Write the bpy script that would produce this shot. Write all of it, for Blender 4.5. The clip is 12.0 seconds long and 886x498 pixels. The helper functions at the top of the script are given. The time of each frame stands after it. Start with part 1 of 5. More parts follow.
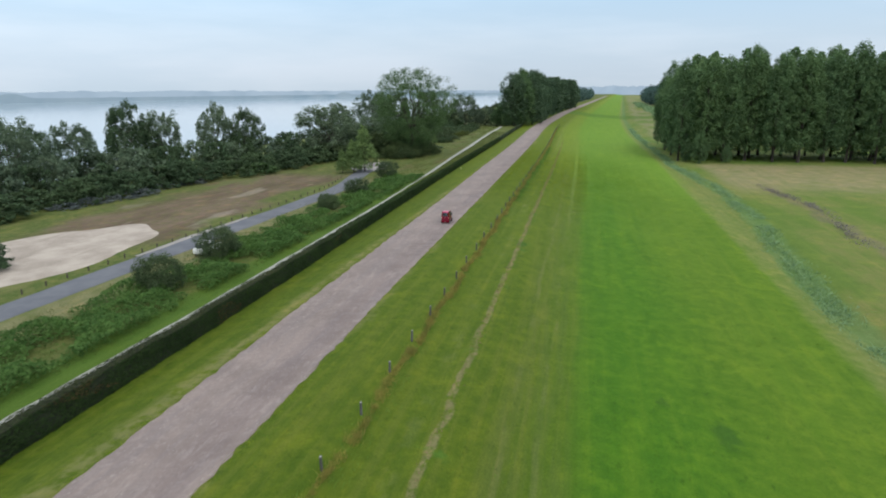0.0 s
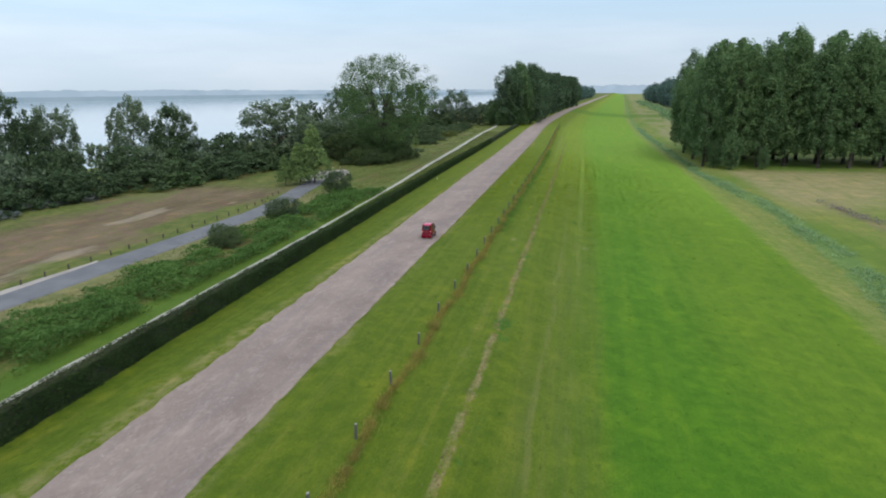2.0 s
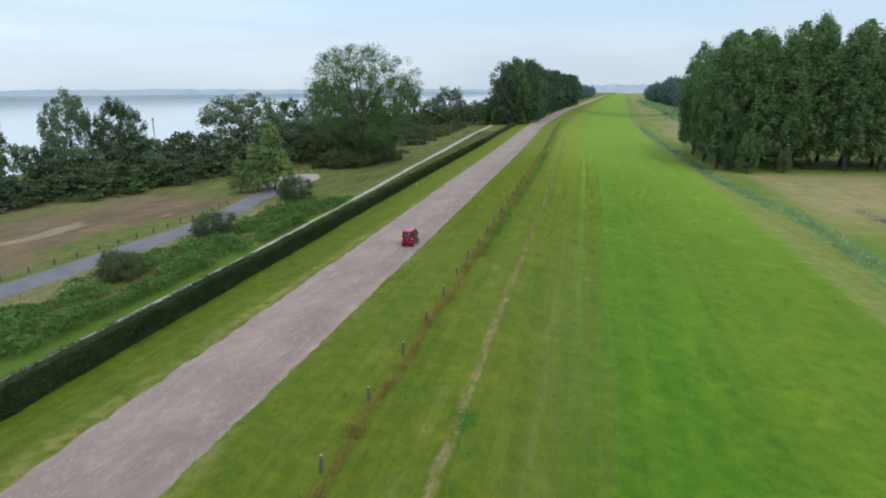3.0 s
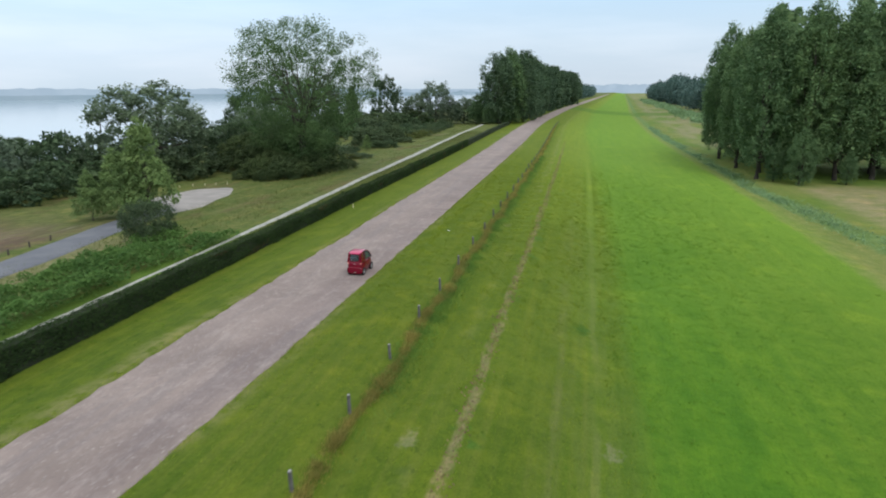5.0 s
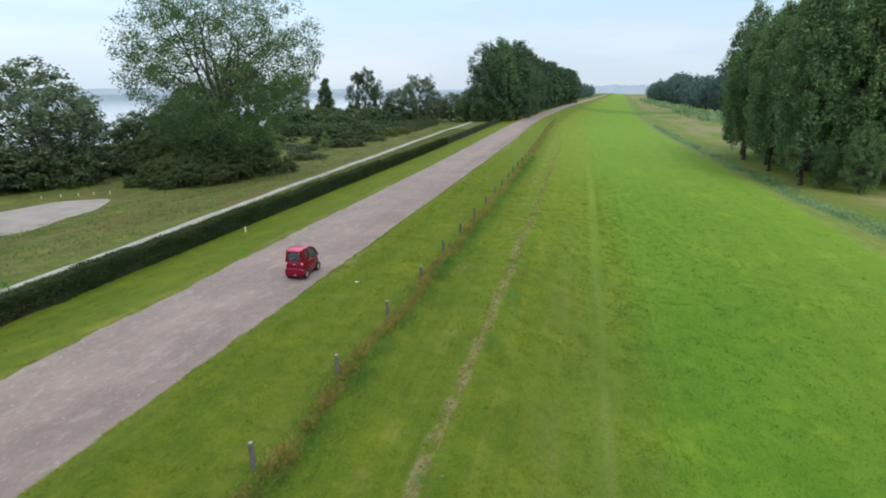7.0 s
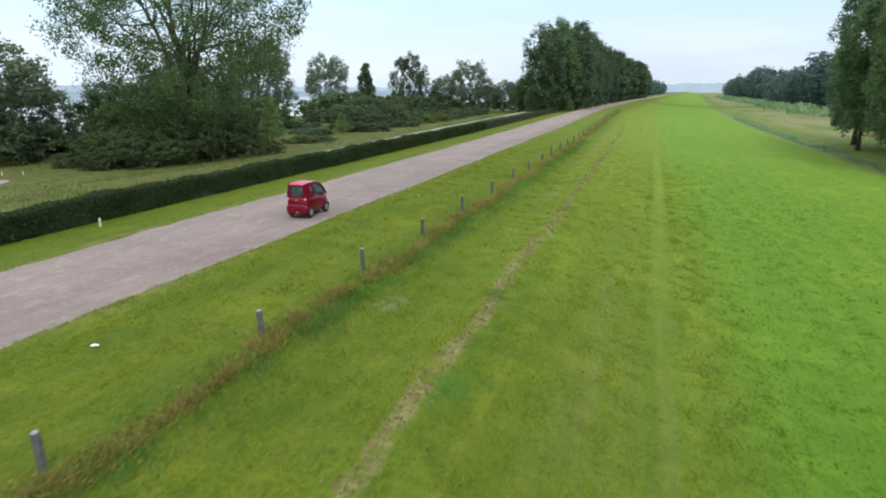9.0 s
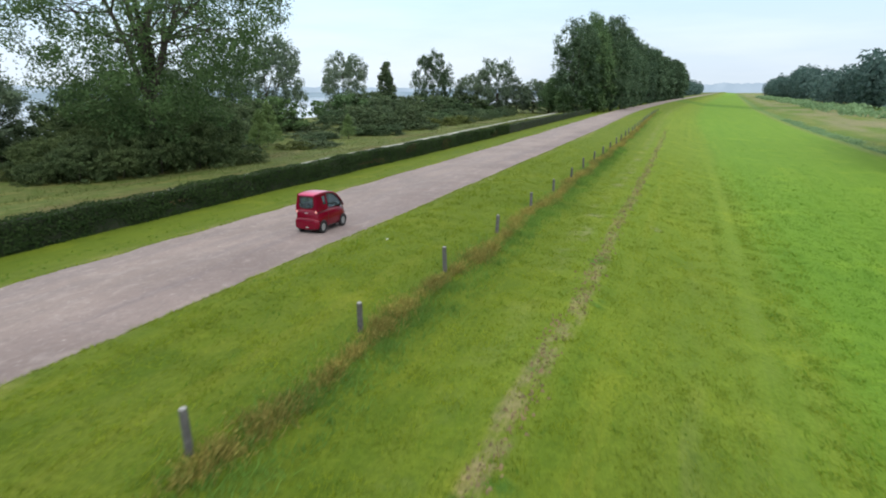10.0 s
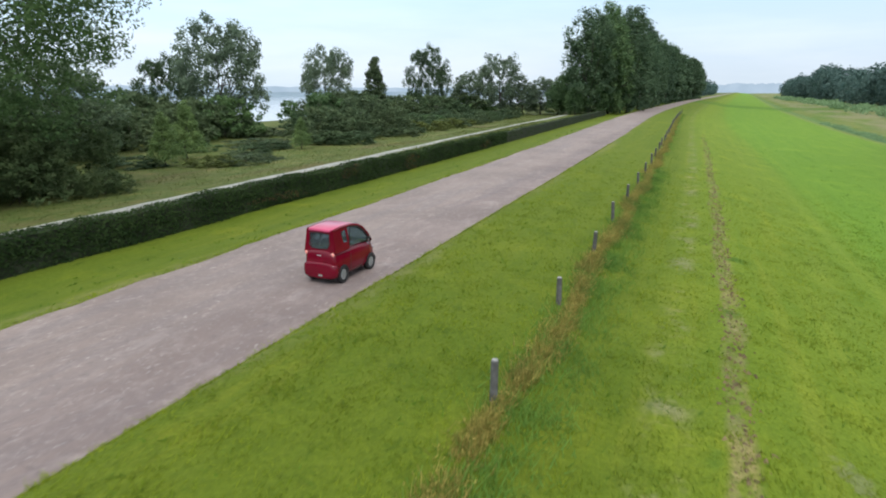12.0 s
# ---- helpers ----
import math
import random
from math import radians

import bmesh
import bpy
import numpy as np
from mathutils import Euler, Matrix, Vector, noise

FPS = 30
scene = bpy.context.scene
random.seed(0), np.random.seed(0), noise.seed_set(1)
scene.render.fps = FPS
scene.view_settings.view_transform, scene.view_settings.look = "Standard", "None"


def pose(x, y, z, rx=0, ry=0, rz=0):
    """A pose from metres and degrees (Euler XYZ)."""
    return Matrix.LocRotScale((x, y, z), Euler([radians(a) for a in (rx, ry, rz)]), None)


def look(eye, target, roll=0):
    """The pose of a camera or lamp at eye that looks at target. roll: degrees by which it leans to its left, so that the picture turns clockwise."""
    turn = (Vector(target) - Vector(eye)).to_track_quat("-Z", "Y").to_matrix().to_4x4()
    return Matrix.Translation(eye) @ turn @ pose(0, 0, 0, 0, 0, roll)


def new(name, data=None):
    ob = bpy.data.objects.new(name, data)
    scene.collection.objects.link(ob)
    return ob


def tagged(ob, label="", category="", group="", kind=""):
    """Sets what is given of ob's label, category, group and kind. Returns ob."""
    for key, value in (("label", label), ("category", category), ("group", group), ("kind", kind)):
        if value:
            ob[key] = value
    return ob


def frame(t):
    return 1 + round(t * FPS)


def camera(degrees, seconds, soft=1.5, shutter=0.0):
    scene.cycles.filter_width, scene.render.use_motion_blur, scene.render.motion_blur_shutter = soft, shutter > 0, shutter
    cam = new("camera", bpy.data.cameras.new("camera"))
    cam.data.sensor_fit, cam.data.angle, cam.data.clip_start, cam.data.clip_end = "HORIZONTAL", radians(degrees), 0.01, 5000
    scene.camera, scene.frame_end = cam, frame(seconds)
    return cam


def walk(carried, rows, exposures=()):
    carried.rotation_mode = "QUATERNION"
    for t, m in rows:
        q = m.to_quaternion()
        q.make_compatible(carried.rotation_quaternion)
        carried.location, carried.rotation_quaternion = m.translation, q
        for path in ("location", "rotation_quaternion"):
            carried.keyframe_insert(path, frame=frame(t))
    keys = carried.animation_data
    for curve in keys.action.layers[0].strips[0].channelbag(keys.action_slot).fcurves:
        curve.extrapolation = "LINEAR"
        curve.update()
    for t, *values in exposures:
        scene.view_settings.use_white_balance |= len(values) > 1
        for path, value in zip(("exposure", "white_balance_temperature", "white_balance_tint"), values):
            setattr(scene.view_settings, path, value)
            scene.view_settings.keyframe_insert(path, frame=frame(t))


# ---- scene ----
cam = camera(71.2, 12.0, soft=1.9, shutter=0.25)
PATH = [
    (0, (-0.005, 0.286, 16.412), (-0.431, 2.175, 15.912), 0.1),
    (0.5, (-0.536, 7.58, 16.058), (-0.961, 9.469, 15.557), 0.1),
    (1, (-0.99, 14.909, 15.656), (-1.414, 16.799, 15.155), 0.0),
    (1.5, (-1.357, 21.914, 15.131), (-1.781, 23.804, 14.63), 0.0),
    (2, (-1.502, 28.911, 14.699), (-1.929, 30.8, 14.198), -0.0),
    (2.5, (-1.629, 35.852, 14.137), (-2.056, 37.741, 13.636), -0.0),
    (3, (-1.687, 43.035, 13.672), (-2.114, 44.923, 13.171), -0.0),
    (4.8, (-2.485, 68.518, 11.867), (-2.907, 70.408, 11.368), -0.0),
    (5, (-2.518, 71.11, 11.77), (-2.945, 72.999, 11.27), -0.0),
    (5.5, (-2.682, 77.064, 11.48), (-3.11, 78.953, 10.981), -0.0),
    (6, (-2.795, 82.671, 11.076), (-3.219, 84.561, 10.578), -0.0),
    (6.5, (-2.828, 87.555, 10.405), (-3.251, 89.446, 9.908), 0.0),
    (7, (-2.714, 92.26, 9.52), (-3.137, 94.151, 9.024), 0.0),
    (7.2, (-2.615, 93.915, 9.233), (-3.038, 95.805, 8.734), 0.0),
    (8.8, (-2.136, 107.858, 5.982), (-2.705, 109.71, 5.485), -0.0),
    (9, (-2.217, 109.676, 5.849), (-2.833, 111.513, 5.352), -0.0),
    (9.5, (-2.847, 114.405, 5.708), (-3.522, 116.221, 5.212), -0.1),
    (10, (-3.83, 119.825, 5.66), (-4.536, 121.63, 5.165), -0.1),
    (10.5, (-4.927, 124.813, 5.548), (-5.644, 126.614, 5.053), 0.1),
    (11, (-6.055, 130.081, 5.407), (-6.784, 131.876, 4.911), 0.0),
    (11.5, (-6.913, 134.399, 5.425), (-7.646, 136.193, 4.929), 0.0),
    (12, (-7.475, 138.203, 5.431), (-8.208, 139.997, 4.936), -0.0),
]
walk(cam, [(t, look(eye, target, roll)) for t, eye, target, roll in PATH], [(0, -0.23, 6180, 8), (3, -0.15, 6200, 8), (7, -0.02, 6250, 8), (9.5, 0.13, 6300, 9), (12, 0.08, 6250, 9)])


# ---- world and light: thin bright overcast ----
world = bpy.data.worlds.new("overcast_sky")
scene.world = world
world.use_nodes = True
wn, wl = world.node_tree.nodes, world.node_tree.links
wn.clear()
SUN_EL, SUN_AZ = 48.0, 150.0


def wnode(kind, **kw):
    n = wn.new(kind)
    for k, v in kw.items():
        n.inputs[k].default_value = v
    return n


sky = wn.new("ShaderNodeTexSky")
sky.sky_type, sky.sun_disc = "NISHITA", False
sky.sun_elevation, sky.sun_rotation = radians(SUN_EL), radians(SUN_AZ)
sky.air_density, sky.dust_density = 1.0, 3.0
wtc = wn.new("ShaderNodeTexCoord")
wsep = wn.new("ShaderNodeSeparateXYZ")
wl.new(wtc.outputs["Generated"], wsep.inputs[0])
ramp = wn.new("ShaderNodeValToRGB")
wl.new(wsep.outputs["Z"], ramp.inputs[0])
els = ramp.color_ramp.elements
els[0].position, els[0].color = 0.0, (0.70, 0.80, 0.89, 1)
els[1].position, els[1].color = 1.0, (1.62, 1.67, 1.72, 1)
for p, c in ((0.03, (0.77, 0.87, 0.97, 1)), (0.07, (0.78, 0.91, 1.03, 1)), (0.13, (0.70, 0.91, 1.10, 1)), (0.35, (1.15, 1.25, 1.35, 1))):
    e = els.new(p)
    e.color = c
wmap = wn.new("ShaderNodeMapping")
wmap.inputs["Scale"].default_value = (2.2, 2.2, 14.0)
wl.new(wtc.outputs["Generated"], wmap.inputs[0])
wnoise = wnode("ShaderNodeTexNoise", Scale=1.3, Detail=5.0, Roughness=0.55)
wl.new(wmap.outputs[0], wnoise.inputs["Vector"])
wr = wn.new("ShaderNodeMapRange")
wr.inputs["From Min"].default_value, wr.inputs["From Max"].default_value = 0.42, 0.66
wl.new(wnoise.outputs["Fac"], wr.inputs["Value"])
cloud = wn.new("ShaderNodeMix")
cloud.data_type, cloud.blend_type = "RGBA", "MULTIPLY"
cloud.inputs["B"].default_value = (1.12, 1.08, 1.06, 1)
wl.new(wr.outputs[0], cloud.inputs["Factor"])
wl.new(ramp.outputs[0], cloud.inputs["A"])
veil = wn.new("ShaderNodeBackground")
veil.inputs["Strength"].default_value = 1.0
west = wn.new("ShaderNodeMapRange")
for key, v in (("From Min", -0.15), ("From Max", -0.85), ("To Min", 1.0), ("To Max", 1.16)):
    west.inputs[key].default_value = v
wl.new(wsep.outputs["X"], west.inputs["Value"])
wl.new(west.outputs[0], veil.inputs["Strength"])
wl.new(cloud.outputs["Result"], veil.inputs["Color"])
blue = wn.new("ShaderNodeBackground")
blue.inputs["Strength"].default_value = 0.06
wl.new(sky.outputs[0], blue.inputs["Color"])
wmix = wn.new("ShaderNodeMixShader")
wmix.inputs[0].default_value = 0.9
wl.new(blue.outputs[0], wmix.inputs[1])
wl.new(veil.outputs[0], wmix.inputs[2])
wout = wn.new("ShaderNodeOutputWorld")
wl.new(wmix.outputs[0], wout.inputs[0])

sun_data = bpy.data.lights.new("sun", "SUN")
sun_data.energy, sun_data.angle, sun_data.color = 1.5, radians(14), (1.0, 0.96, 0.9)
sun = new("sun", sun_data)
sun.matrix_world = look((0, 0, 60), Vector((0, 0, 60)) - Vector((math.sin(radians(SUN_AZ)) * math.cos(radians(SUN_EL)), math.cos(radians(SUN_AZ)) * math.cos(radians(SUN_EL)), math.sin(radians(SUN_EL)))))


# ---- materials ----
class Mat:
    """A small builder for node materials."""

    def __init__(self, name, rough=0.8, metal=0.0, spec=0.3):
        self.m = bpy.data.materials.new(name)
        self.m.use_nodes = True
        self.n, self.l = self.m.node_tree.nodes, self.m.node_tree.links
        self.b = self.n["Principled BSDF"]
        self.b.inputs["Roughness"].default_value = rough
        self.b.inputs["Metallic"].default_value = metal
        self.b.inputs["Specular IOR Level"].default_value = spec
        self.pos = self.n.new("ShaderNodeNewGeometry").outputs["Position"]

    def noise(self, scale, detail=4.0, rough=0.55, stretch=None, vec=None):
        t = self.n.new("ShaderNodeTexNoise")
        t.inputs["Scale"].default_value, t.inputs["Detail"].default_value, t.inputs["Roughness"].default_value = scale, detail, rough
        src = vec or self.pos
        if stretch:
            mp = self.n.new("ShaderNodeMapping")
            mp.inputs["Scale"].default_value = stretch
            self.l.new(src, mp.inputs[0])
            src = mp.outputs[0]
        self.l.new(src, t.inputs["Vector"])
        return t.outputs["Fac"]

    def band(self, value, lo, hi, a=0.0, b=1.0):
        r = self.n.new("ShaderNodeMapRange")
        r.interpolation_type = "SMOOTHSTEP"
        for k, v in (("From Min", lo), ("From Max", hi), ("To Min", a), ("To Max", b)):
            r.inputs[k].default_value = v
        self.l.new(value, r.inputs["Value"])
        return r.outputs[0]

    def math(self, op, a, b=0.0):
        t = self.n.new("ShaderNodeMath")
        t.operation = op
        for i, v in enumerate((a, b)):
            if isinstance(v, (int, float)):
                t.inputs[i].default_value = v
            else:
                self.l.new(v, t.inputs[i])
        return t.outputs[0]

    def mix(self, fac, a, b, blend="MIX"):
        t = self.n.new("ShaderNodeMix")
        t.data_type, t.blend_type = "RGBA", blend
        for k, v in (("Factor", fac), ("A", a), ("B", b)):
            if isinstance(v, (int, float)):
                t.inputs[k].default_value = v
            elif isinstance(v, tuple):
                t.inputs[k].default_value = (*v, 1) if len(v) == 3 else v
            else:
                self.l.new(v, t.inputs[k])
        return t.outputs["Result"]

    def colour(self, c):
        if isinstance(c, tuple):
            self.b.inputs["Base Color"].default_value = (*c, 1)
        else:
            self.l.new(c, self.b.inputs["Base Color"])
        return self

    def bump(self, height, strength, distance):
        t = self.n.new("ShaderNodeBump")
        t.inputs["Strength"].default_value, t.inputs["Distance"].default_value = strength, distance
        self.l.new(height, t.inputs["Height"])
        self.l.new(t.outputs[0], self.b.inputs["Normal"])
        return self

    def random(self):
        return self.n.new("ShaderNodeObjectInfo").outputs["Random"]

    def island(self):
        return self.n.new("ShaderNodeNewGeometry").outputs["Random Per Island"]

    def xyz(self):
        s = self.n.new("ShaderNodeSeparateXYZ")
        self.l.new(self.pos, s.inputs[0])
        return s.outputs


SPOTS = ((-6.0, 66.5, 0.75, "weed"), (-6.2, 126.7, 0.5, "weed"), (8.4, 33.0, 1.0, "weed"), (5.4, 35.8, 0.5, "weed"), (-2.1, 103.5, 0.6, "weed"), (-0.9, 92.0, 0.4, "bare"), (-7.95, 89.5, 0.4, "bare"), (-8.6, 124.5, 0.45, "bare"), (-4.7, 148.2, 0.35, "bare"))


def ground_material():
    k = Mat("meadow_grass", 0.9, 0, 0.1)
    x, y, z = k.xyz()
    # follow the dike's bend
    curve = k.math("MINIMUM", k.math("MAXIMUM", k.math("SUBTRACT", y, 300.0), 0.0), 200.0)
    swing = k.math("MULTIPLY", k.math("MAXIMUM", k.math("SUBTRACT", y, 500.0), 0.0), 0.052)
    swing = k.math("ADD", swing, k.math("MULTIPLY", k.math("MULTIPLY", curve, curve), 0.00013))
    dent = k.math("DIVIDE", k.math("SUBTRACT", y, 280.0), 70.0)
    dent = k.math("EXPONENT", k.math("MULTIPLY", k.math("MULTIPLY", dent, dent), -1.0))
    x = k.math("SUBTRACT", x, k.math("SUBTRACT", swing, k.math("MULTIPLY", dent, 1.6)))
    wob = k.noise(0.12, 3)
    wx = k.math("ADD", x, k.math("MULTIPLY", k.math("SUBTRACT", wob, 0.5), 3.0))
    fine, mid, big = k.noise(9.0, 3, 0.7), k.noise(1.1, 4, 0.6), k.noise(0.07, 3)
    streak = k.noise(1.0, 3, 0.6, (2.2, 0.05, 1.0))
    dike = k.mix(k.band(mid, 0.35, 0.7), (0.064, 0.101, 0.008), (0.093, 0.127, 0.010))
    dike = k.mix(k.band(streak, 0.42, 0.7, 0, 0.45), dike, (0.116, 0.136, 0.021))
    # flattened, duller strip at the foot of the slope, with two wheel tracks
    strip_x = k.math("ADD", x, k.math("MULTIPLY", k.math("SUBTRACT", wob, 0.5), 0.9))
    foot = k.math("MULTIPLY", k.band(strip_x, -4.4, -3.2), k.band(k.noise(0.9, 4, 0.65, (2.0, 0.16, 1.0)), 0.38, 0.62, 0.1, 0.75))
    dike = k.mix(foot, dike, (0.088, 0.112, 0.022))
    for tx in (-3.15, -1.45):
        rut = k.band(k.math("ABSOLUTE", k.math("SUBTRACT", strip_x, tx)), 0.26, 0.08)
        dike = k.mix(k.math("MULTIPLY", rut, k.band(k.noise(0.5, 4, 0.7, (1, 0.3, 1)), 0.40, 0.62, 0.0, 0.42)), dike, (0.150, 0.15, 0.055))
    lush = k.mix(k.band(mid, 0.35, 0.7), (0.042, 0.120, 0.006), (0.066, 0.150, 0.008))
    lush_east = k.mix(k.band(mid, 0.35, 0.7), (0.072, 0.138, 0.009), (0.100, 0.166, 0.012))
    lush = k.mix(k.band(k.math("ADD", wx, k.math("MULTIPLY", big, 6.0)), 7.0, 16.0), lush, lush_east)
    lush = k.mix(k.band(k.noise(1.0, 2, 0.5, (0.9, 0.03, 1.0)), 0.45, 0.65, 0, 0.35), lush, (0.082, 0.160, 0.009))
    # grass colour lightens further along y
    lush = k.mix(k.band(k.math("ADD", y, k.math("MULTIPLY", big, 60.0)), 105.0, 205.0, 0, 0.8), lush, (0.135, 0.236, 0.024))
    dike = k.mix(k.band(k.math("ADD", y, k.math("MULTIPLY", big, 60.0)), 120.0, 200.0, 0, 0.75), dike, k.mix(k.band(x, -9.2, -5.6), (0.112, 0.148, 0.012), (0.156, 0.216, 0.019)))
    rough = k.mix(k.band(k.noise(0.06, 4, 0.6, (1.6, 0.6, 1)), 0.42, 0.58), (0.088, 0.136, 0.026), (0.152, 0.158, 0.050))
    rough = k.mix(k.band(mid, 0.4, 0.65, 0, 0.6), rough, (0.11, 0.16, 0.03))
    bank = k.mix(k.band(mid, 0.35, 0.65), (0.072, 0.104, 0.023), (0.123, 0.132, 0.043))
    soil = k.mix(k.band(k.noise(0.16, 4, 0.6, (1.0, 0.5, 1.0)), 0.38, 0.62), (0.112, 0.080, 0.056), (0.165, 0.122, 0.086))
    soil = k.mix(k.band(mid, 0.45, 0.62, 0, 0.5), soil, (0.13, 0.13, 0.048))
    soil = k.mix(k.band(k.noise(0.22, 4, 0.6, (1.0, 0.22, 1.0)), 0.58, 0.66, 0, 0.7), soil, (0.27, 0.225, 0.18))
    soil = k.mix(k.band(k.noise(0.10, 3, 0.6, (1.0, 0.4, 1.0)), 0.56, 0.64, 0, 0.75), soil, (0.125, 0.142, 0.05))
    # dry straw on the open field before the wood
    tan = k.math("MULTIPLY", k.band(k.math("ADD", y, k.math("MULTIPLY", wob, 14.0)), 126.0, 146.0), k.band(x, 27.0, 31.0))
    tan = k.math("MULTIPLY", tan, k.band(k.math("ADD", y, k.math("MULTIPLY", wob, 6.0)), 180.0, 172.0))
    rough = k.mix(k.math("MULTIPLY", tan, k.band(k.noise(0.35, 4, 0.65, (1.0, 1.6, 1)), 0.32, 0.58, 0.4, 0.95)), rough, (0.25, 0.20, 0.122))
    straw = k.math("MULTIPLY", k.band(y, 215.0, 250.0), k.band(k.noise(0.05, 4, 0.6, (2.0, 0.5, 1.0)), 0.40, 0.56, 0.0, 0.8))
    rough = k.mix(k.math("MULTIPLY", straw, k.band(x, 26.0, 32.0)), rough, (0.21, 0.175, 0.115))
    dead = k.math("ADD", x, k.math("MULTIPLY", k.math("SUBTRACT", k.noise(0.12, 3), 0.5), 5.0))
    dead = k.math("MULTIPLY", k.band(k.math("ABSOLUTE", k.math("SUBTRACT", dead, 36.0)), 1.7, 0.5), k.band(y, 142.0, 128.0, 0, 0.8))
    rough = k.mix(dead, rough, (0.150, 0.128, 0.078))
    edge_x = k.math("ADD", strip_x, k.band(y, 130.0, 175.0, 0.0, 1.0))
    c = k.mix(k.math("ADD", k.band(edge_x, -4.5, 3.5, 0, 0.6), k.band(edge_x, -0.3, 0.8, 0, 0.4)), dike, lush)
    c = k.mix(k.band(wx, 19.5, 22.0), c, rough)
    # dry margin of the meadow, then the reedy ditch, which swings out once
    swing = k.math("MULTIPLY", k.band(y, 58.0, 110.0), k.band(y, 175.0, 125.0, 0.0, 3.2))
    margin = k.math("ADD", x, k.math("MULTIPLY", k.math("SUBTRACT", k.noise(0.3, 4), 0.5), 2.2))
    c = k.mix(k.math("MULTIPLY", k.band(margin, 18.9, 20.0), k.band(k.math("SUBTRACT", margin, swing), 22.6, 21.2, 0, 0.5)), c, k.mix(k.band(mid, 0.35, 0.65), (0.135, 0.165, 0.04), (0.215, 0.205, 0.085)))
    ditch = k.math("SUBTRACT", margin, swing)
    ditch = k.math("MULTIPLY", k.band(ditch, 21.0, 21.9), k.band(ditch, 25.0, 23.6))
    c = k.mix(k.math("MULTIPLY", ditch, 0.65), c, k.mix(k.band(mid, 0.4, 0.65), (0.080, 0.150, 0.050), (0.120, 0.190, 0.075)))
    bank = k.mix(k.band(k.noise(0.16, 4, 0.65, (1.0, 0.45, 1)), 0.54, 0.66, 0, 0.7), bank, (0.125, 0.098, 0.046))
    bank = k.mix(k.band(k.noise(0.3, 4, 0.6, (1.0, 0.3, 1)), 0.56, 0.66, 0, 0.6), bank, (0.165, 0.165, 0.062))
    near = k.band(y, 122.0, 112.0)
    pale = k.math("MULTIPLY", k.band(wx, -42.0, -41.0), k.band(wx, -36.4, -37.8))
    bank = k.mix(k.math("MULTIPLY", k.math("MULTIPLY", pale, near), k.band(k.noise(0.5, 4, 0.6), 0.3, 0.6, 0.35, 0.9)), bank, (0.185, 0.175, 0.088))
    bank = k.mix(k.math("MULTIPLY", k.band(x, -31.6, -30.6), near), bank, (0.074, 0.128, 0.020))
    c = k.mix(k.band(x, -28.0, -28.6), c, bank)
    # bare brown field beside the lower road
    lot = k.math("ADD", x, k.math("MULTIPLY", k.math("SUBTRACT", k.noise(0.09, 4, 0.6), 0.5), 16.0))
    fx = k.math("MULTIPLY", k.band(lot, -69.0, -63.0), k.band(lot, -45.5, -49.0))
    fy = k.math("MULTIPLY", k.band(y, 52.0, 66.0), k.band(k.math("ADD", y, k.math("MULTIPLY", wob, 20.0)), 138.0, 120.0))
    c = k.mix(k.math("MULTIPLY", fx, fy), c, soil)
    # dry furrow and bare spots in the slope, and the darker crossing far off
    furrow = k.math("ADD", x, k.math("MULTIPLY", k.math("SUBTRACT", k.noise(0.25, 2), 0.5), 0.9))
    cut = k.math("MULTIPLY", k.band(furrow, -6.60, -6.42), k.band(furrow, -5.98, -6.18))
    cut = k.math("MULTIPLY", cut, k.band(k.noise(1.3, 4, 0.7, (1, 0.55, 1)), 0.38, 0.56, 0.0, 1.0))
    c = k.mix(k.math("MULTIPLY", cut, k.band(y, 240.0, 150.0, 0, 0.62)), c, k.mix(k.band(k.noise(3.2, 3, 0.7), 0.35, 0.65), (0.16, 0.138, 0.07), (0.27, 0.212, 0.125)))
    worn = k.math("MULTIPLY", k.band(furrow, -8.1, -7.6), k.band(furrow, -6.9, -7.35))
    worn = k.math("MULTIPLY", worn, k.math("MULTIPLY", k.band(k.noise(0.5, 4, 0.7), 0.48, 0.62, 0, 0.7), k.band(y, 139.0, 146.0, 0.15, 1.0)))
    c = k.mix(worn, c, (0.215, 0.205, 0.11))
    clod = k.math("MULTIPLY", k.band(furrow, -7.2, -6.4), k.band(furrow, -5.0, -5.8))
    c = k.mix(k.math("MULTIPLY", clod, k.band(k.noise(0.45, 3, 0.6), 0.60, 0.68, 0, 0.8)), c, (0.05, 0.115, 0.015))
    # single dark weed patches and bare spots
    ragged = k.math("MULTIPLY", k.math("SUBTRACT", k.noise(1.6, 4, 0.7), 0.5), 1.5)
    for sx, sy, r, tone in SPOTS:
        dx, dy = k.math("SUBTRACT", x, sx), k.math("MULTIPLY", k.math("SUBTRACT", y, sy), 0.55)
        far = k.math("SQRT", k.math("ADD", k.math("MULTIPLY", dx, dx), k.math("MULTIPLY", dy, dy)))
        c = k.mix(k.band(k.math("ADD", far, ragged), r, r * 0.35, 0, 0.85 if tone == "weed" else 0.45), c, (0.032, 0.088, 0.010) if tone == "weed" else (0.20, 0.19, 0.12))
    cross = k.math("MULTIPLY", k.band(y, 425.0, 440.0), k.band(y, 500.0, 470.0))
    c = k.mix(k.math("MULTIPLY", cross, 0.6), c, (0.05, 0.12, 0.012))
    c = k.mix(k.band(fine, 0.3, 0.7, 0.0, 0.45), c, k.mix(1.0, c, (0.45, 0.5, 0.4), "MULTIPLY"))
    # worn yellowish edge along the road
    edge = k.math("ABSOLUTE", k.math("ADD", wx, 17.9))
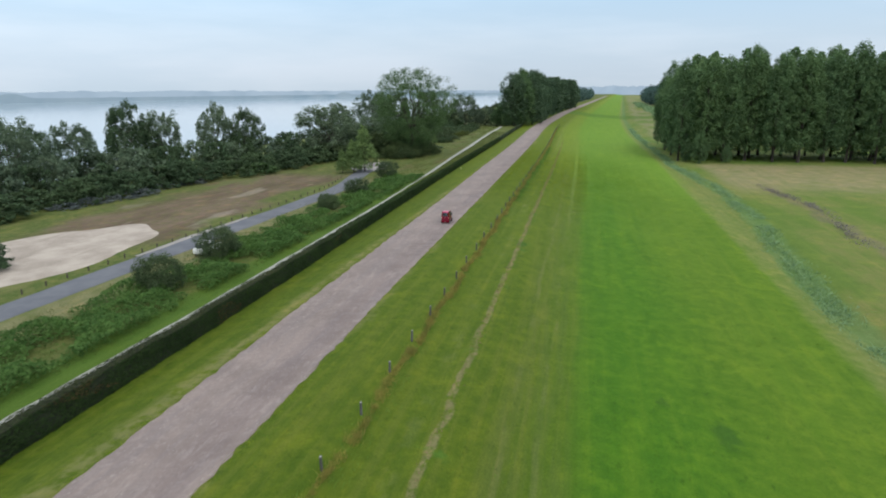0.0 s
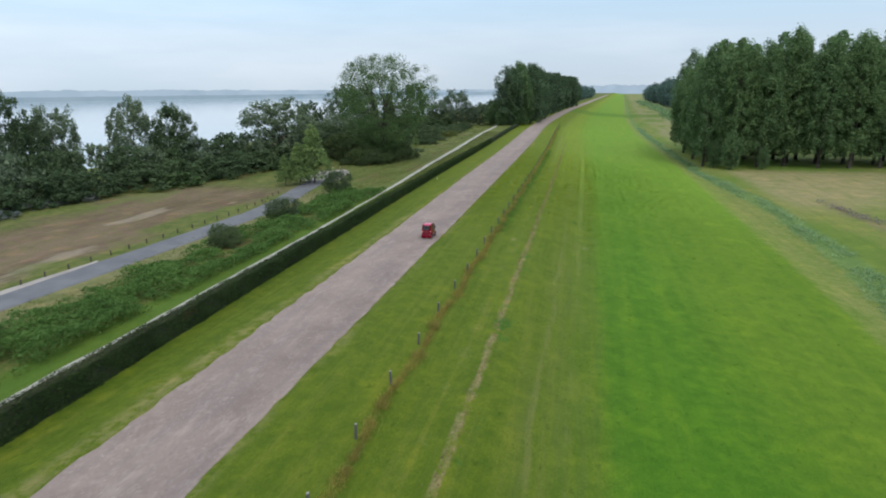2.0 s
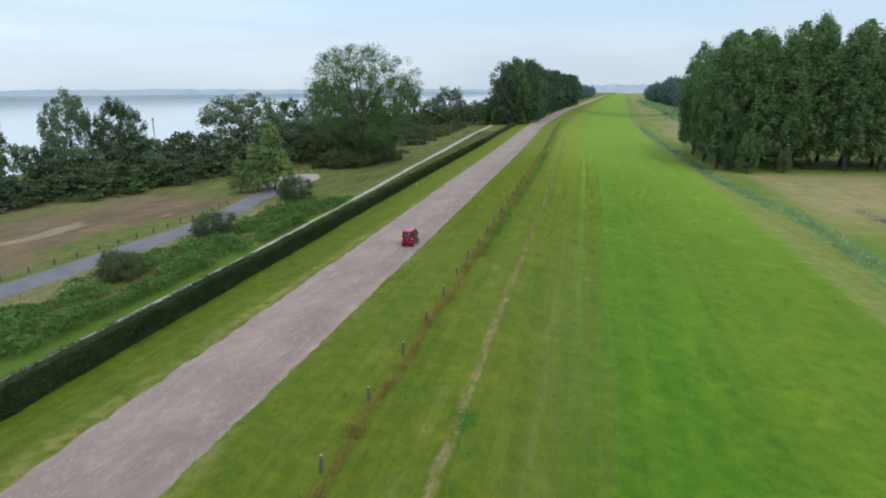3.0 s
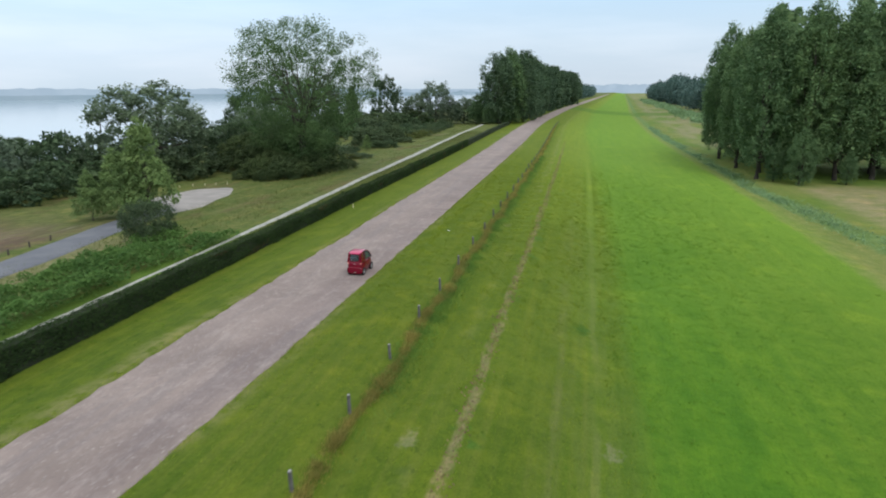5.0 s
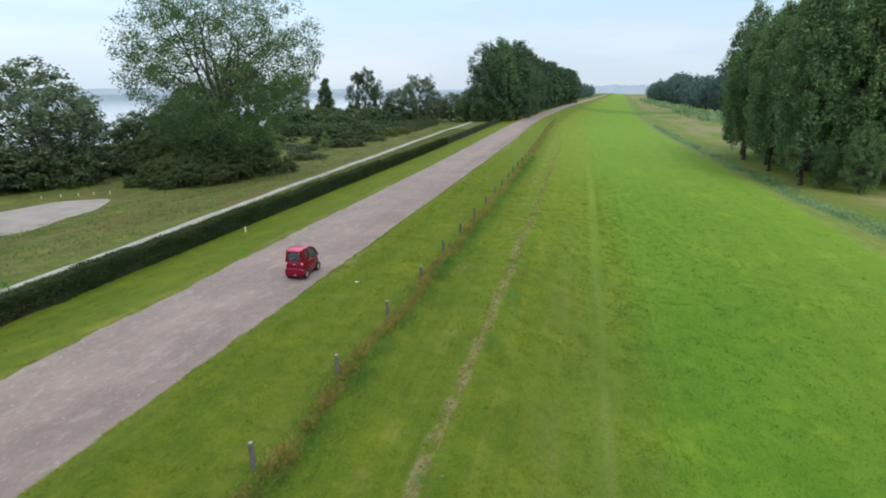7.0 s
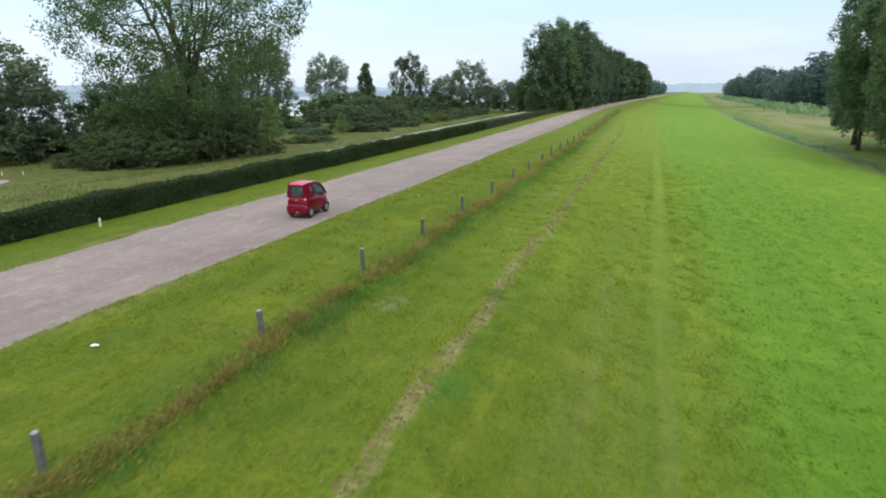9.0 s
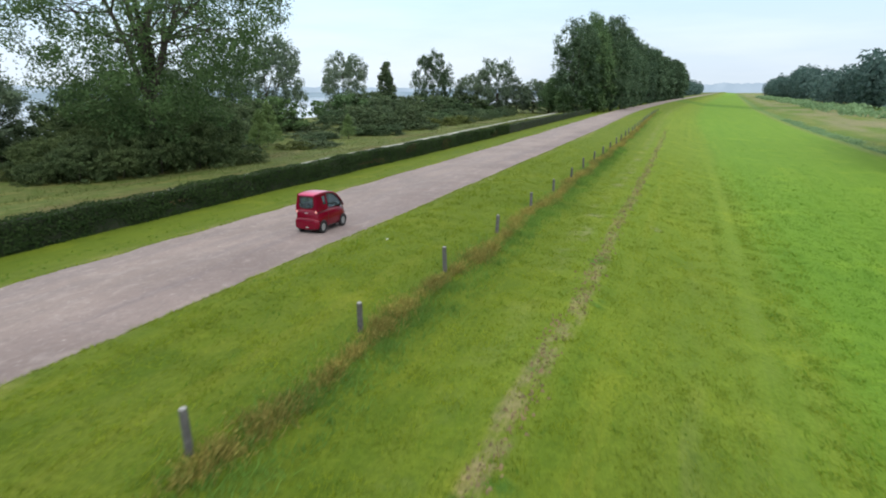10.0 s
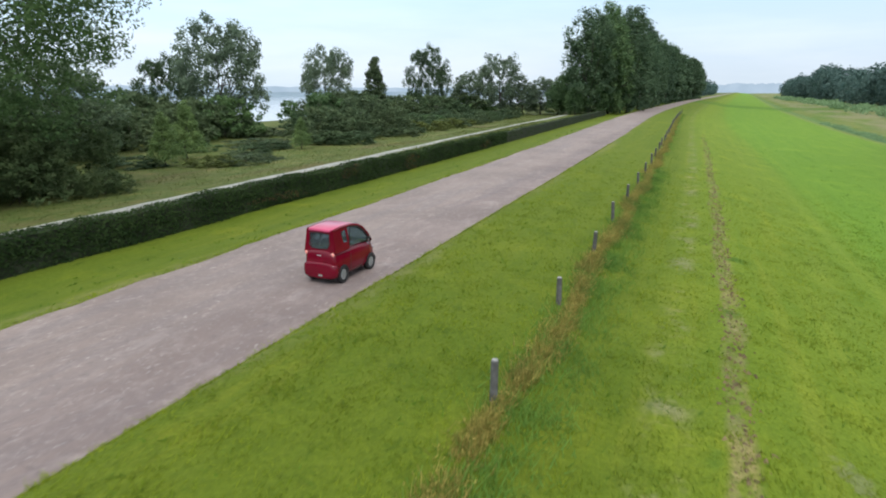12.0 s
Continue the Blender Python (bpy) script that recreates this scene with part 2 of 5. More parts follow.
    edge = k.math("MULTIPLY", k.band(edge, 3.9, 2.9), k.band(k.noise(1.4, 4, 0.7), 0.35, 0.6))
    c = k.mix(k.math("MULTIPLY", edge, 0.7), c, (0.17, 0.165, 0.065))
    grain = k.noise(26.0, 2, 0.8)
    c = k.mix(k.band(grain, 0.52, 0.68, 0, 0.38), c, k.mix(1.0, c, (0.4, 0.5, 0.45), "MULTIPLY"))
    c = k.mix(k.band(grain, 0.46, 0.34, 0, 0.4), c, k.mix(1.0, c, (1.5, 1.35, 1.3), "MULTIPLY"))
    spots = k.band(k.noise(2.1, 3, 0.75, (1, 0.5, 1)), 0.60, 0.70, 0, 0.5)
    c = k.mix(spots, c, k.mix(1.0, c, (0.42, 0.55, 0.5), "MULTIPLY"))
    c = k.mix(k.band(k.noise(0.55, 4, 0.65, (1, 0.6, 1)), 0.50, 0.66, 0, 0.38), c, k.mix(1.0, c, (0.62, 0.76, 0.6), "MULTIPLY"))
    c = k.mix(k.band(k.noise(0.35, 3), 0.52, 0.7, 0, 0.5), c, k.mix(1.0, c, (1.5, 1.3, 1.15), "MULTIPLY"))
    mow = k.noise(1.0, 4, 0.6, (1.5, 0.035, 1.0))
    c = k.mix(k.band(mow, 0.54, 0.66, 0, 0.35), c, k.mix(1.0, c, (0.70, 0.80, 0.7), "MULTIPLY"))
    c = k.mix(k.band(mow, 0.46, 0.36, 0, 0.32), c, k.mix(1.0, c, (1.42, 1.18, 1.3), "MULTIPLY"))
    k.colour(c)
    k.l.new(k.math("MULTIPLY", k.math("SUBTRACT", 1.0, k.math("MULTIPLY", fx, fy)), k.band(x, -26.0, 2.0, 0.02, 0.12)), k.b.inputs["Sheen Weight"])
    k.b.inputs["Sheen Roughness"].default_value = 0.45
    k.b.inputs["Sheen Tint"].default_value = (0.55, 0.8, 0.12, 1)
    k.bump(k.math("ADD", fine, k.noise(3.2, 3, 0.6)), 0.35, 0.08)
    return k.m


def plain(name, a, b, scale, rough=0.8, metal=0.0, spec=0.3, bump=0.0, dist=0.01, per=""):
    k = Mat(name, rough, metal, spec)
    f = k.band(k.noise(scale, 5, 0.6), 0.3, 0.7)
    c = k.mix(f, a, b)
    if per:
        r = k.random() if per == "object" else k.island()
        c = k.mix(k.band(r, 0, 1, 0.0, 0.6), c, k.mix(1.0, c, (0.6, 0.62, 0.55), "MULTIPLY"))
    k.colour(c)
    if bump:
        k.bump(k.noise(scale * 4, 4, 0.6), bump, dist)
    return k.m


def leaf_material(name, a, b, tone=0.5):
    """Leaves: colour varies leaf by leaf, clump by clump and tree by tree, with some light let through."""
    k = Mat(name, 0.7, 0, 0.1)
    c = k.mix(k.island(), a, b)
    c = k.mix(k.band(k.noise(0.45, 2), 0.35, 0.65, 0, 0.7), c, k.mix(1.0, c, (0.60, 0.66, 0.70), "MULTIPLY"))
    c = k.mix(k.band(k.random(), 0, 1, 0, tone), c, k.mix(1.0, c, (0.75, 0.8, 0.95), "MULTIPLY"))
    k.colour(c)
    tr = k.n.new("ShaderNodeBsdfTranslucent")
    k.l.new(c, tr.inputs["Color"])
    ms = k.n.new("ShaderNodeMixShader")
    ms.inputs[0].default_value = 0.38
    k.l.new(k.b.outputs[0], ms.inputs[1])
    k.l.new(tr.outputs[0], ms.inputs[2])
    k.l.new(ms.outputs[0], k.n["Material Output"].inputs[0])
    return k.m


def road_material():
    k = Mat("worn_pink_asphalt", 0.85, 0, 0.3)
    x, y, z = k.xyz()
    c = k.mix(k.band(k.noise(0.25, 4), 0.35, 0.65), (0.190, 0.147, 0.130), (0.248, 0.194, 0.171))
    c = k.mix(k.band(k.noise(1.0, 4, 0.6, (1.3, 0.10, 1)), 0.45, 0.66, 0, 0.65), c, (0.182, 0.148, 0.142))
    c = k.mix(k.band(k.noise(2.6, 7, 0.82, (1, 0.6, 1)), 0.52, 0.70, 0, 0.55), c, (0.37, 0.312, 0.278))
    c = k.mix(k.band(k.noise(9, 4, 0.75, (1, 0.7, 1)), 0.57, 0.70, 0, 0.7), c, (0.43, 0.39, 0.355))
    c = k.mix(k.band(k.noise(7.0, 4, 0.75), 0.42, 0.30, 0, 0.6), c, (0.13, 0.115, 0.11))
    c = k.mix(k.band(k.noise(14, 3, 0.7), 0.35, 0.7, 0, 0.3), c, (0.15, 0.13, 0.12))
    patch = k.noise(2.2, 6, 0.72, (1, 0.75, 1))
    c = k.mix(k.band(patch, 0.50, 0.68, 0, 0.28), c, (0.33, 0.28, 0.255))
    c = k.mix(k.band(k.noise(5.5, 4, 0.7, (1, 0.8, 1)), 0.44, 0.33, 0, 0.4), c, (0.125, 0.105, 0.10))
    wx = k.math("ADD", x, k.math("MULTIPLY", k.math("SUBTRACT", k.noise(0.2, 3), 0.5), 0.9))
    used = k.math("MULTIPLY", k.band(wx, -17.6, -16.5), k.band(wx, -14.9, -15.4))
    c = k.mix(k.math("MULTIPLY", used, k.band(y, 330.0, 200.0, 0.0, 0.42)), c, k.mix(1.0, c, (0.72, 0.70, 0.74), "MULTIPLY"))
    c = k.mix(k.band(k.noise(1.0, 5, 0.7, (1.8, 0.5, 1)), 0.54, 0.68, 0, 0.25), c, (0.36, 0.31, 0.285))
    k.colour(c)
    k.bump(k.noise(22, 4, 0.7), 0.4, 0.02)
    return k.m


def water_material():
    k = Mat("lake_water", 0.05, 0, 0.5)
    k.colour((0.36, 0.42, 0.47))
    k.b.inputs["IOR"].default_value = 1.33
    k.bump(k.noise(0.5, 4, 0.6, (1.0, 0.35, 1)), 0.12, 0.3)
    return k.m


M_GROUND = ground_material()
M_ROAD = road_material()
M_WATER = water_material()
M_PATH = plain("pale_concrete_path", (0.25, 0.25, 0.225), (0.34, 0.336, 0.30), 0.8, bump=0.2)
M_LANE = plain("grey_asphalt", (0.098, 0.102, 0.118), (0.132, 0.136, 0.150), 0.5, bump=0.3)
def sand_material():
    k = Mat("pale_sand", 0.9, 0, 0.2)
    c = k.mix(k.band(k.noise(0.3, 5, 0.65), 0.35, 0.65), (0.28, 0.235, 0.195), (0.40, 0.345, 0.29))
    marks = k.noise(0.5, 4, 0.6, (0.9, 0.16, 1))
    c = k.mix(k.band(marks, 0.52, 0.64, 0, 0.6), c, (0.21, 0.175, 0.14))
    c = k.mix(k.band(k.noise(7, 3, 0.7), 0.4, 0.7, 0, 0.4), c, (0.46, 0.40, 0.34))
    k.colour(c)
    k.bump(k.noise(5, 4, 0.6), 0.3, 0.04)
    return k.m


M_SAND = sand_material()
M_FURROW = plain("dry_soil_strip", (0.21, 0.15, 0.075), (0.10, 0.078, 0.036), 1.6, bump=0.6, dist=0.05)
M_BARK = plain("grey_brown_bark", (0.036, 0.031, 0.025), (0.075, 0.064, 0.052), 3.0, 0.9, bump=0.6, dist=0.03)
M_POST = plain("weathered_grey_wood", (0.072, 0.070, 0.067), (0.128, 0.124, 0.118), 9.0, 0.85, bump=0.4, per="object")
M_POSTTOP = plain("pale_post_end", (0.22, 0.215, 0.205), (0.32, 0.31, 0.295), 20.0, 0.8)
M_DARKPOST = plain("dark_stained_wood", (0.05, 0.045, 0.035), (0.09, 0.075, 0.06), 9.0, 0.85)
M_YELLOW = plain("yellow_white_paint", (0.46, 0.43, 0.26), (0.56, 0.53, 0.36), 6.0, 0.5)
M_WHITE = plain("dull_white_paint", (0.68, 0.68, 0.66), (0.78, 0.78, 0.76), 5.0, 0.5)
M_LEAF = leaf_material("broad_leaves", (0.080, 0.144, 0.050), (0.138, 0.208, 0.080))
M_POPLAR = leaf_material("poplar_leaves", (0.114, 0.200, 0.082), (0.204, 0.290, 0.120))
M_TUFT = leaf_material("dark_grass_tufts", (0.088, 0.168, 0.016), (0.130, 0.220, 0.022))
# Shaded copy of the poplar leaves: the shade sits in its darker, cooler colour.
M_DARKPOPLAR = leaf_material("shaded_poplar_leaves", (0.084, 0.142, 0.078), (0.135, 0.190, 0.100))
# Leaf green shifted to blue: distance haze put into the colour.
M_FARWOOD = leaf_material("hazed_leaves", (0.076, 0.132, 0.112), (0.115, 0.172, 0.146))
M_UNDER = leaf_material("undergrowth_leaves", (0.078, 0.118, 0.042), (0.135, 0.170, 0.068))
M_WILLOW = leaf_material("willow_leaves", (0.122, 0.172, 0.098), (0.200, 0.250, 0.150))
M_SCRUB = leaf_material("scrub_leaves", (0.062, 0.106, 0.046), (0.118, 0.162, 0.076))
M_SAPLING = leaf_material("young_leaves", (0.165, 0.250, 0.078), (0.255, 0.335, 0.115))
M_BUSH = leaf_material("dark_bush_leaves", (0.076, 0.114, 0.052), (0.132, 0.17, 0.078))
M_HEDGE = leaf_material("hedge_leaves", (0.028, 0.057, 0.017), (0.057, 0.090, 0.028))
M_CLIPPED = leaf_material("dry_clipped_twigs", (0.062, 0.074, 0.030), (0.115, 0.120, 0.056))
M_DRYLEAF = leaf_material("dry_hedge_leaves", (0.075, 0.062, 0.025), (0.15, 0.10, 0.045))
M_WEED = leaf_material("rank_weeds", (0.082, 0.168, 0.036), (0.150, 0.246, 0.060))
M_GRASS = leaf_material("grass_blades", (0.160, 0.226, 0.013), (0.255, 0.302, 0.023))
M_LUSH = leaf_material("lush_meadow_blades", (0.085, 0.192, 0.010), (0.140, 0.258, 0.017))
M_VERGE = leaf_material("lush_verge_grass", (0.125, 0.235, 0.035), (0.19, 0.31, 0.06))
M_STRAW = leaf_material("dry_grass", (0.165, 0.160, 0.036), (0.46, 0.365, 0.100))
M_GREY = leaf_material("grey_brush", (0.16, 0.185, 0.165), (0.24, 0.26, 0.235))
M_REED = leaf_material("ditch_reeds", (0.185, 0.300, 0.135), (0.285, 0.405, 0.205))
M_DEADSTEM = leaf_material("dead_stems", (0.23, 0.20, 0.16), (0.33, 0.29, 0.25))
M_OLIVE = leaf_material("olive_rough_grass", (0.10, 0.135, 0.03), (0.165, 0.175, 0.05))
M_LAY = plain("pale_grey_gravel", (0.235, 0.215, 0.20), (0.30, 0.275, 0.255), 0.6, bump=0.3)
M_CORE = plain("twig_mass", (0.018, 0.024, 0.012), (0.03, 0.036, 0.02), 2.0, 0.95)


# ---- mesh helpers ----
def mesh_ob(name, data, material, parent=None, label=""):
    ob = new(name, data)
    if material:
        data.materials.append(material)
    if parent:
        ob.parent = parent
    if label:
        ob["label"] = label
    return ob


def part(name, bm, material, parent, label=""):
    data = bpy.data.meshes.new(name)
    bm.to_mesh(data)
    bm.free()
    return mesh_ob(name, data, material, parent, label)


def raw(name, verts, faces):
    data = bpy.data.meshes.new(name)
    data.from_pydata(verts, [], faces)
    return data


def facets(name, v):
    """A mesh of loose leaf facets from an array (n, 3, 3)."""
    n = len(v)
    data = bpy.data.meshes.new(name)
    data.vertices.add(n * 3)
    data.vertices.foreach_set("co", np.ascontiguousarray(v, dtype=np.float32).ravel())
    data.loops.add(n * 3)
    data.loops.foreach_set("vertex_index", np.arange(n * 3, dtype=np.int32))
    data.polygons.add(n)
    data.polygons.foreach_set("loop_start", np.arange(0, n * 3, 3, dtype=np.int32))
    data.update(calc_edges=True)
    return data


def unit(v):
    return v / np.maximum(np.linalg.norm(v, axis=-1, keepdims=True), 1e-6)


def leaves(rng, pts, out, size, spread=0.9):
    """Pointed leaf sprays at pts: their faces turn roughly along out, loosely scattered."""
    n = len(pts)
    nor = unit(out + spread * rng.normal(size=(n, 3)))
    a = unit(np.cross(nor, rng.normal(size=(n, 3))))
    b = np.cross(nor, a)
    s = (size * rng.uniform(0.6, 1.4, n))[:, None]
    return np.stack([pts - a * s * 0.45 - b * s * 0.36, pts - a * s * 0.4 + b * s * 0.36 + nor * s * 0.08, pts + a * s * 0.7 + nor * s * 0.1], axis=1)


def tube(pts, radii, sides=6):
    """Vertices and faces of a tapered tube along pts."""
    verts, faces = [], []
    for i, p in enumerate(pts):
        d = Vector(pts[min(i + 1, len(pts) - 1)]) - Vector(pts[max(i - 1, 0)])
        q = d.to_track_quat("Z", "Y")
        for s in range(sides):
            a = 2 * math.pi * s / sides
            verts.append(Vector(p) + q @ Vector((math.cos(a) * radii[i], math.sin(a) * radii[i], 0)))
    for i in range(len(pts) - 1):
        for s in range(sides):
            t = (s + 1) % sides
            faces.append((i * sides + s, i * sides + t, (i + 1) * sides + t, (i + 1) * sides + s))
    faces.append(tuple(range((len(pts) - 1) * sides, len(pts) * sides)))
    return verts, faces


def bent(rng, a, b, n, bow):
    """Points from a to b with an irregular bow."""
    a, b = np.array(a, float), np.array(b, float)
    off = rng.normal(size=3) * bow
    return [a + (b - a) * t + off * math.sin(math.pi * t) + rng.normal(size=3) * bow * 0.15 * (0 < t < 1) for t in np.linspace(0, 1, n)]


def tree_data(seed, height, radius, base, clumps, per, leaf, shape="round", trunk=0.03, clump_r=1.5, lobes=0.0, fork=0.3, dense=0.14, spread=0.75, rise=0.75, split=0.0, hollow=0.55, limbs=0):
    """Meshes of a tree: trunk with limbs, and a crown of leaf sprays in clumps. base: height at which the crown begins."""
    rng = np.random.default_rng(seed)
    r0 = height * trunk
    mid, half = (height + base) / 2, (height - base) / 2
    cents = []
    while len(cents) < clumps:
        p = rng.uniform(-1, 1, 3)
        d = np.linalg.norm(p)
        if d > 1 or d < hollow:
            continue
        if shape == "round":
            w = math.sqrt(max(0, 1 - abs(p[2]) ** 2.6)) * (1 - 0.12 * p[2])
        elif shape == "egg":
            w = math.sqrt(max(0, 1 - abs(p[2]) ** 2.6)) * (1 + 0.32 * min(0, p[2]))
        elif shape == "tall":
            w = (1 - max(0, p[2]) ** 1.7 * 0.85) * (0.72 + 0.28 * min(1, (p[2] + 1) * 1.6))
        elif shape == "cone":
            w = max(0.06, 0.5 - 0.5 * p[2]) * 1.25
        else:
            w = math.sqrt(max(0, 1 - max(0, p[2]) ** 2))
        ang = math.atan2(p[1], p[0])
        w *= 1 + lobes * math.sin(3 * ang + seed) * math.sin(2.3 * p[2] + seed)
        k = unit(p[:2]) * min(1, np.linalg.norm(p[:2]) / max(0.05, math.sqrt(max(0.01, 1 - p[2] ** 2))))
        cents.append((k[0] * w * radius, k[1] * w * radius, mid + half * p[2]))
    cents = np.array(cents)
    # trunk and limbs towards some of the clumps
    verts, faces = [], []

    def grow(pts, radii, sides):
        v, f = tube(pts, radii, sides)
        o = len(verts)
        verts.extend(v)
        faces.extend([tuple(i + o for i in q) for q in f])

    top = split * height if split else base + (height - base) * 0.72
    lean = 0.03 if split else 0.06
    line = bent(rng, (0, 0, -0.3), (rng.normal() * radius * lean, rng.normal() * radius * lean, top), 8, radius * (0.01 if split else 0.05))
    grow(line, [r0 * (1.35 if i == 0 else 1) * (1 - (0.3 if split else 0.85) * i / 7) for i in range(8)], 8)
    boughs = []
    if split:
        # the trunk forks into spreading boughs
        for j in range(8):
            a = 2 * math.pi * (j + rng.uniform(-0.25, 0.25)) / 8
            far = radius * rng.uniform(0.25, 0.75)
            end = (math.cos(a) * far, math.sin(a) * far, height * rng.uniform(0.62, 0.9) - far * 0.35)
            bough = bent(rng, line[7 - j % 3], end, 8, radius * 0.08)
            rb = r0 * rng.uniform(0.40, 0.60)
            grow(bough, [rb * (1 - 0.8 * i / 7) for i in range(8)], 7)
            boughs.append((bough, rb))
    for j in range(44 if split else limbs or max(5, min(15, clumps // 6 - 8))):
        c = cents[rng.integers(len(cents))]
        s = fork + (0.85 - fork) * rng.random()
        root = line[int(round(s * 7))]
        if root[2] > c[2] + radius * 0.1:
            root = line[max(1, int(7 * fork))]
        rr = r0 * (1 - 0.8 * s) * 0.55
        if split:
            bough, rb = min(boughs, key=lambda q: np.linalg.norm(q[0][5] - c))
            k = int(rng.integers(2, 7))
            root, rr = bough[k], rb * (1 - 0.8 * k / 7) * 0.6
        limb = bent(rng, root, c, 6, radius * 0.07)
        grow(limb, [rr * (1 - 0.85 * i / 5) for i in range(6)], 5)
        for q in range(2):
            tw = limb[3] + unit(rng.normal(size=3)) * clump_r * 1.5 * np.array((1, 1, 0.6))
            grow([limb[3 - q], (limb[3 - q] + tw) / 2 + rng.normal(size=3) * 0.1, tw], [rr * 0.35, rr * 0.2, rr * 0.06], 4)
    wood = raw("trunk", verts, faces)
    # crown
    rad = clump_r * rng.uniform(0.55, 1.35, clumps)
    dirs = unit(rng.normal(size=(clumps, per, 3)))
    dist = rng.uniform(0.25, 1, (clumps, per, 1)) ** 0.5
    inner = rng.random((clumps, per, 1)) < dense
    dist = np.where(inner, dist * 0.6, dist)
    size = np.where(inner, 1.5, 1.0).reshape(-1) * leaf
    pts = cents[:, None, :] + dirs * dist * rad[:, None, None] * np.array((1, 1, rise))
    out = dirs * 0.8 + np.array((0, 0, 0.5))
    pts, out = pts.reshape(-1, 3), out.reshape(-1, 3)
    keep = pts[:, 2] > max(0.1, base * 0.6)
    crown = facets("crown", leaves(rng, pts[keep], out[keep], size[keep], spread))
    return wood, crown


def plant(kind, wood, crown, bark, leafmat, m, scale, label, category, group):
    """One tree or shrub: an Empty with its trunk and crown."""
    root = new(kind)
    root.empty_display_size = 0.3
    root.matrix_basis = m @ Matrix.Diagonal((*scale, 1))
    for name, data, mat in (("trunk", wood, bark), ("crown", crown, leafmat)):
        if not data.materials:
            data.materials.append(mat)
        ob = new(name, data)
        ob.parent = root
    return tagged(root, label, category, group)


def strip(name, centre, ys, widths, z, material, rough=0.0, seed=1, down=0.15, flare=0.3):
    """A flat ribbon along y with slightly ragged edges and a skirt into the ground. centre, widths and z are functions of y."""
    rng = random.Random(seed)
    verts, faces = [], []
    for i, y in enumerate(ys):
        c, w = centre(y), widths(y) / 2
        a, b = c - w + rng.uniform(-rough, rough), c + w + rng.uniform(-rough, rough)
        verts += [(a - flare, y, z(a, y) - down), (a, y, z(a, y)), (c, y, z(c, y) + 0.03), (b, y, z(b, y)), (b + flare, y, z(b, y) - down)]
        if i:
            for j in range(4):
                k = 5 * i
                faces.append((k - 5 + j, k - 4 + j, k + 1 + j, k + j))
    data = raw(name, verts, faces)
    return mesh_ob(name, data, material)


# ---- the lie of the land ----
def bend(y):
    """How far the dike swings aside at y: a little west, then steadily east."""
    east = 0.0 if y < 300 else 0.00013 * (y - 300) ** 2 if y < 500 else 5.2 + 0.052 * (y - 500)
    return east - 1.6 * math.exp(-(((y - 280) / 70) ** 2))


PROFILE = ((-4000, -6), (-160, -6), (-112, -2.6), (-100, -1.4), (-75, -0.9), (-50, -0.6), (-40, -0.48), (-35, -0.1), (-32.5, 0.06), (-30.5, 0.0), (-28.5, -0.03), (-26, -0.15), (-24, -0.05), (-21.8, 0.38), (-21.0, 0.46), (-18, 0.52), (-15.05, 0.46), (-14.6, 0.68), (-13.2, 0.76), (-11.5, 0.60), (-10.2, 0.46), (-9.3, 0.19), (-8, 0.04), (-6, 0), (-1.5, -1.1), (9, -1.85), (19, -2.4), (23, -2.9), (26, -2.4), (60, -2.0), (4000, -2.0))
PX, PZ = [p[0] for p in PROFILE], [p[1] for p in PROFILE]


def lie(x, y):
    """Height of the ground."""
    u = x - bend(y)
    return float(np.interp(u, PX, PZ)) + 0.05 * noise.noise((x * 0.15, y * 0.15, 0.0)) * (abs(u) < 60)


def lies(x, y):
    """Heights of the ground at many points at once."""
    east = np.where(y < 300, 0, np.where(y < 500, 0.00013 * (y - 300) ** 2, 5.2 + 0.052 * (y - 500)))
    u = x - (east - 1.6 * np.exp(-(((y - 280) / 70) ** 2)))
    bumps = np.array([noise.noise((p * 0.15, q * 0.15, 0.0)) for p, q in zip(x, y)])
    return np.interp(u, PX, PZ) + 0.05 * bumps * (np.abs(u) < 60)


def build_ground():
    xs = [-4000, -1500, -600, -300, -200] + list(np.arange(-160, -40, 5)) + list(np.arange(-40, 30, 1.0)) + list(np.arange(30, 80, 5)) + [90, 120, 160, 220, 300, 450, 700, 1200, 2000, 4000]
    xs = sorted(xs + [-15.05, -14.6, -10.6, -10.2, -9.6])
    ys = [-1500, -600, -200, -80] + list(np.arange(-40, 240, 2.5)) + list(np.arange(240, 700, 12)) + list(np.arange(700, 2000, 60)) + [2200, 2600, 3200, 4500]
    verts = [(x + bend(y), y, lie(x + bend(y), y)) for y in ys for x in xs]
    w = len(xs)
    faces = [(j * w + i, j * w + i + 1, (j + 1) * w + i + 1, (j + 1) * w + i) for j in range(len(ys) - 1) for i in range(w - 1)]
    data = raw("ground", verts, faces)
    data.polygons.foreach_set("use_smooth", [True] * len(faces))
    tagged(mesh_ob("ground", data, M_GROUND), "mown green dike meadow with rougher banks beside it", "meadow", kind="structure")


def far_ys(a, b, step):
    return list(np.arange(a, min(260, b), step)) + list(np.arange(260, b, 15))


build_ground()
PATH_Y = (30, 60, 85, 103, 120, 137, 150, 180, 200, 242, 275, 330)
PATH_X = (-28.1, -28.4, -28.9, -29.6, -30.2, -31.0, -31.7, -32.8, -33.9, -36.1, -37.0, -39.7)
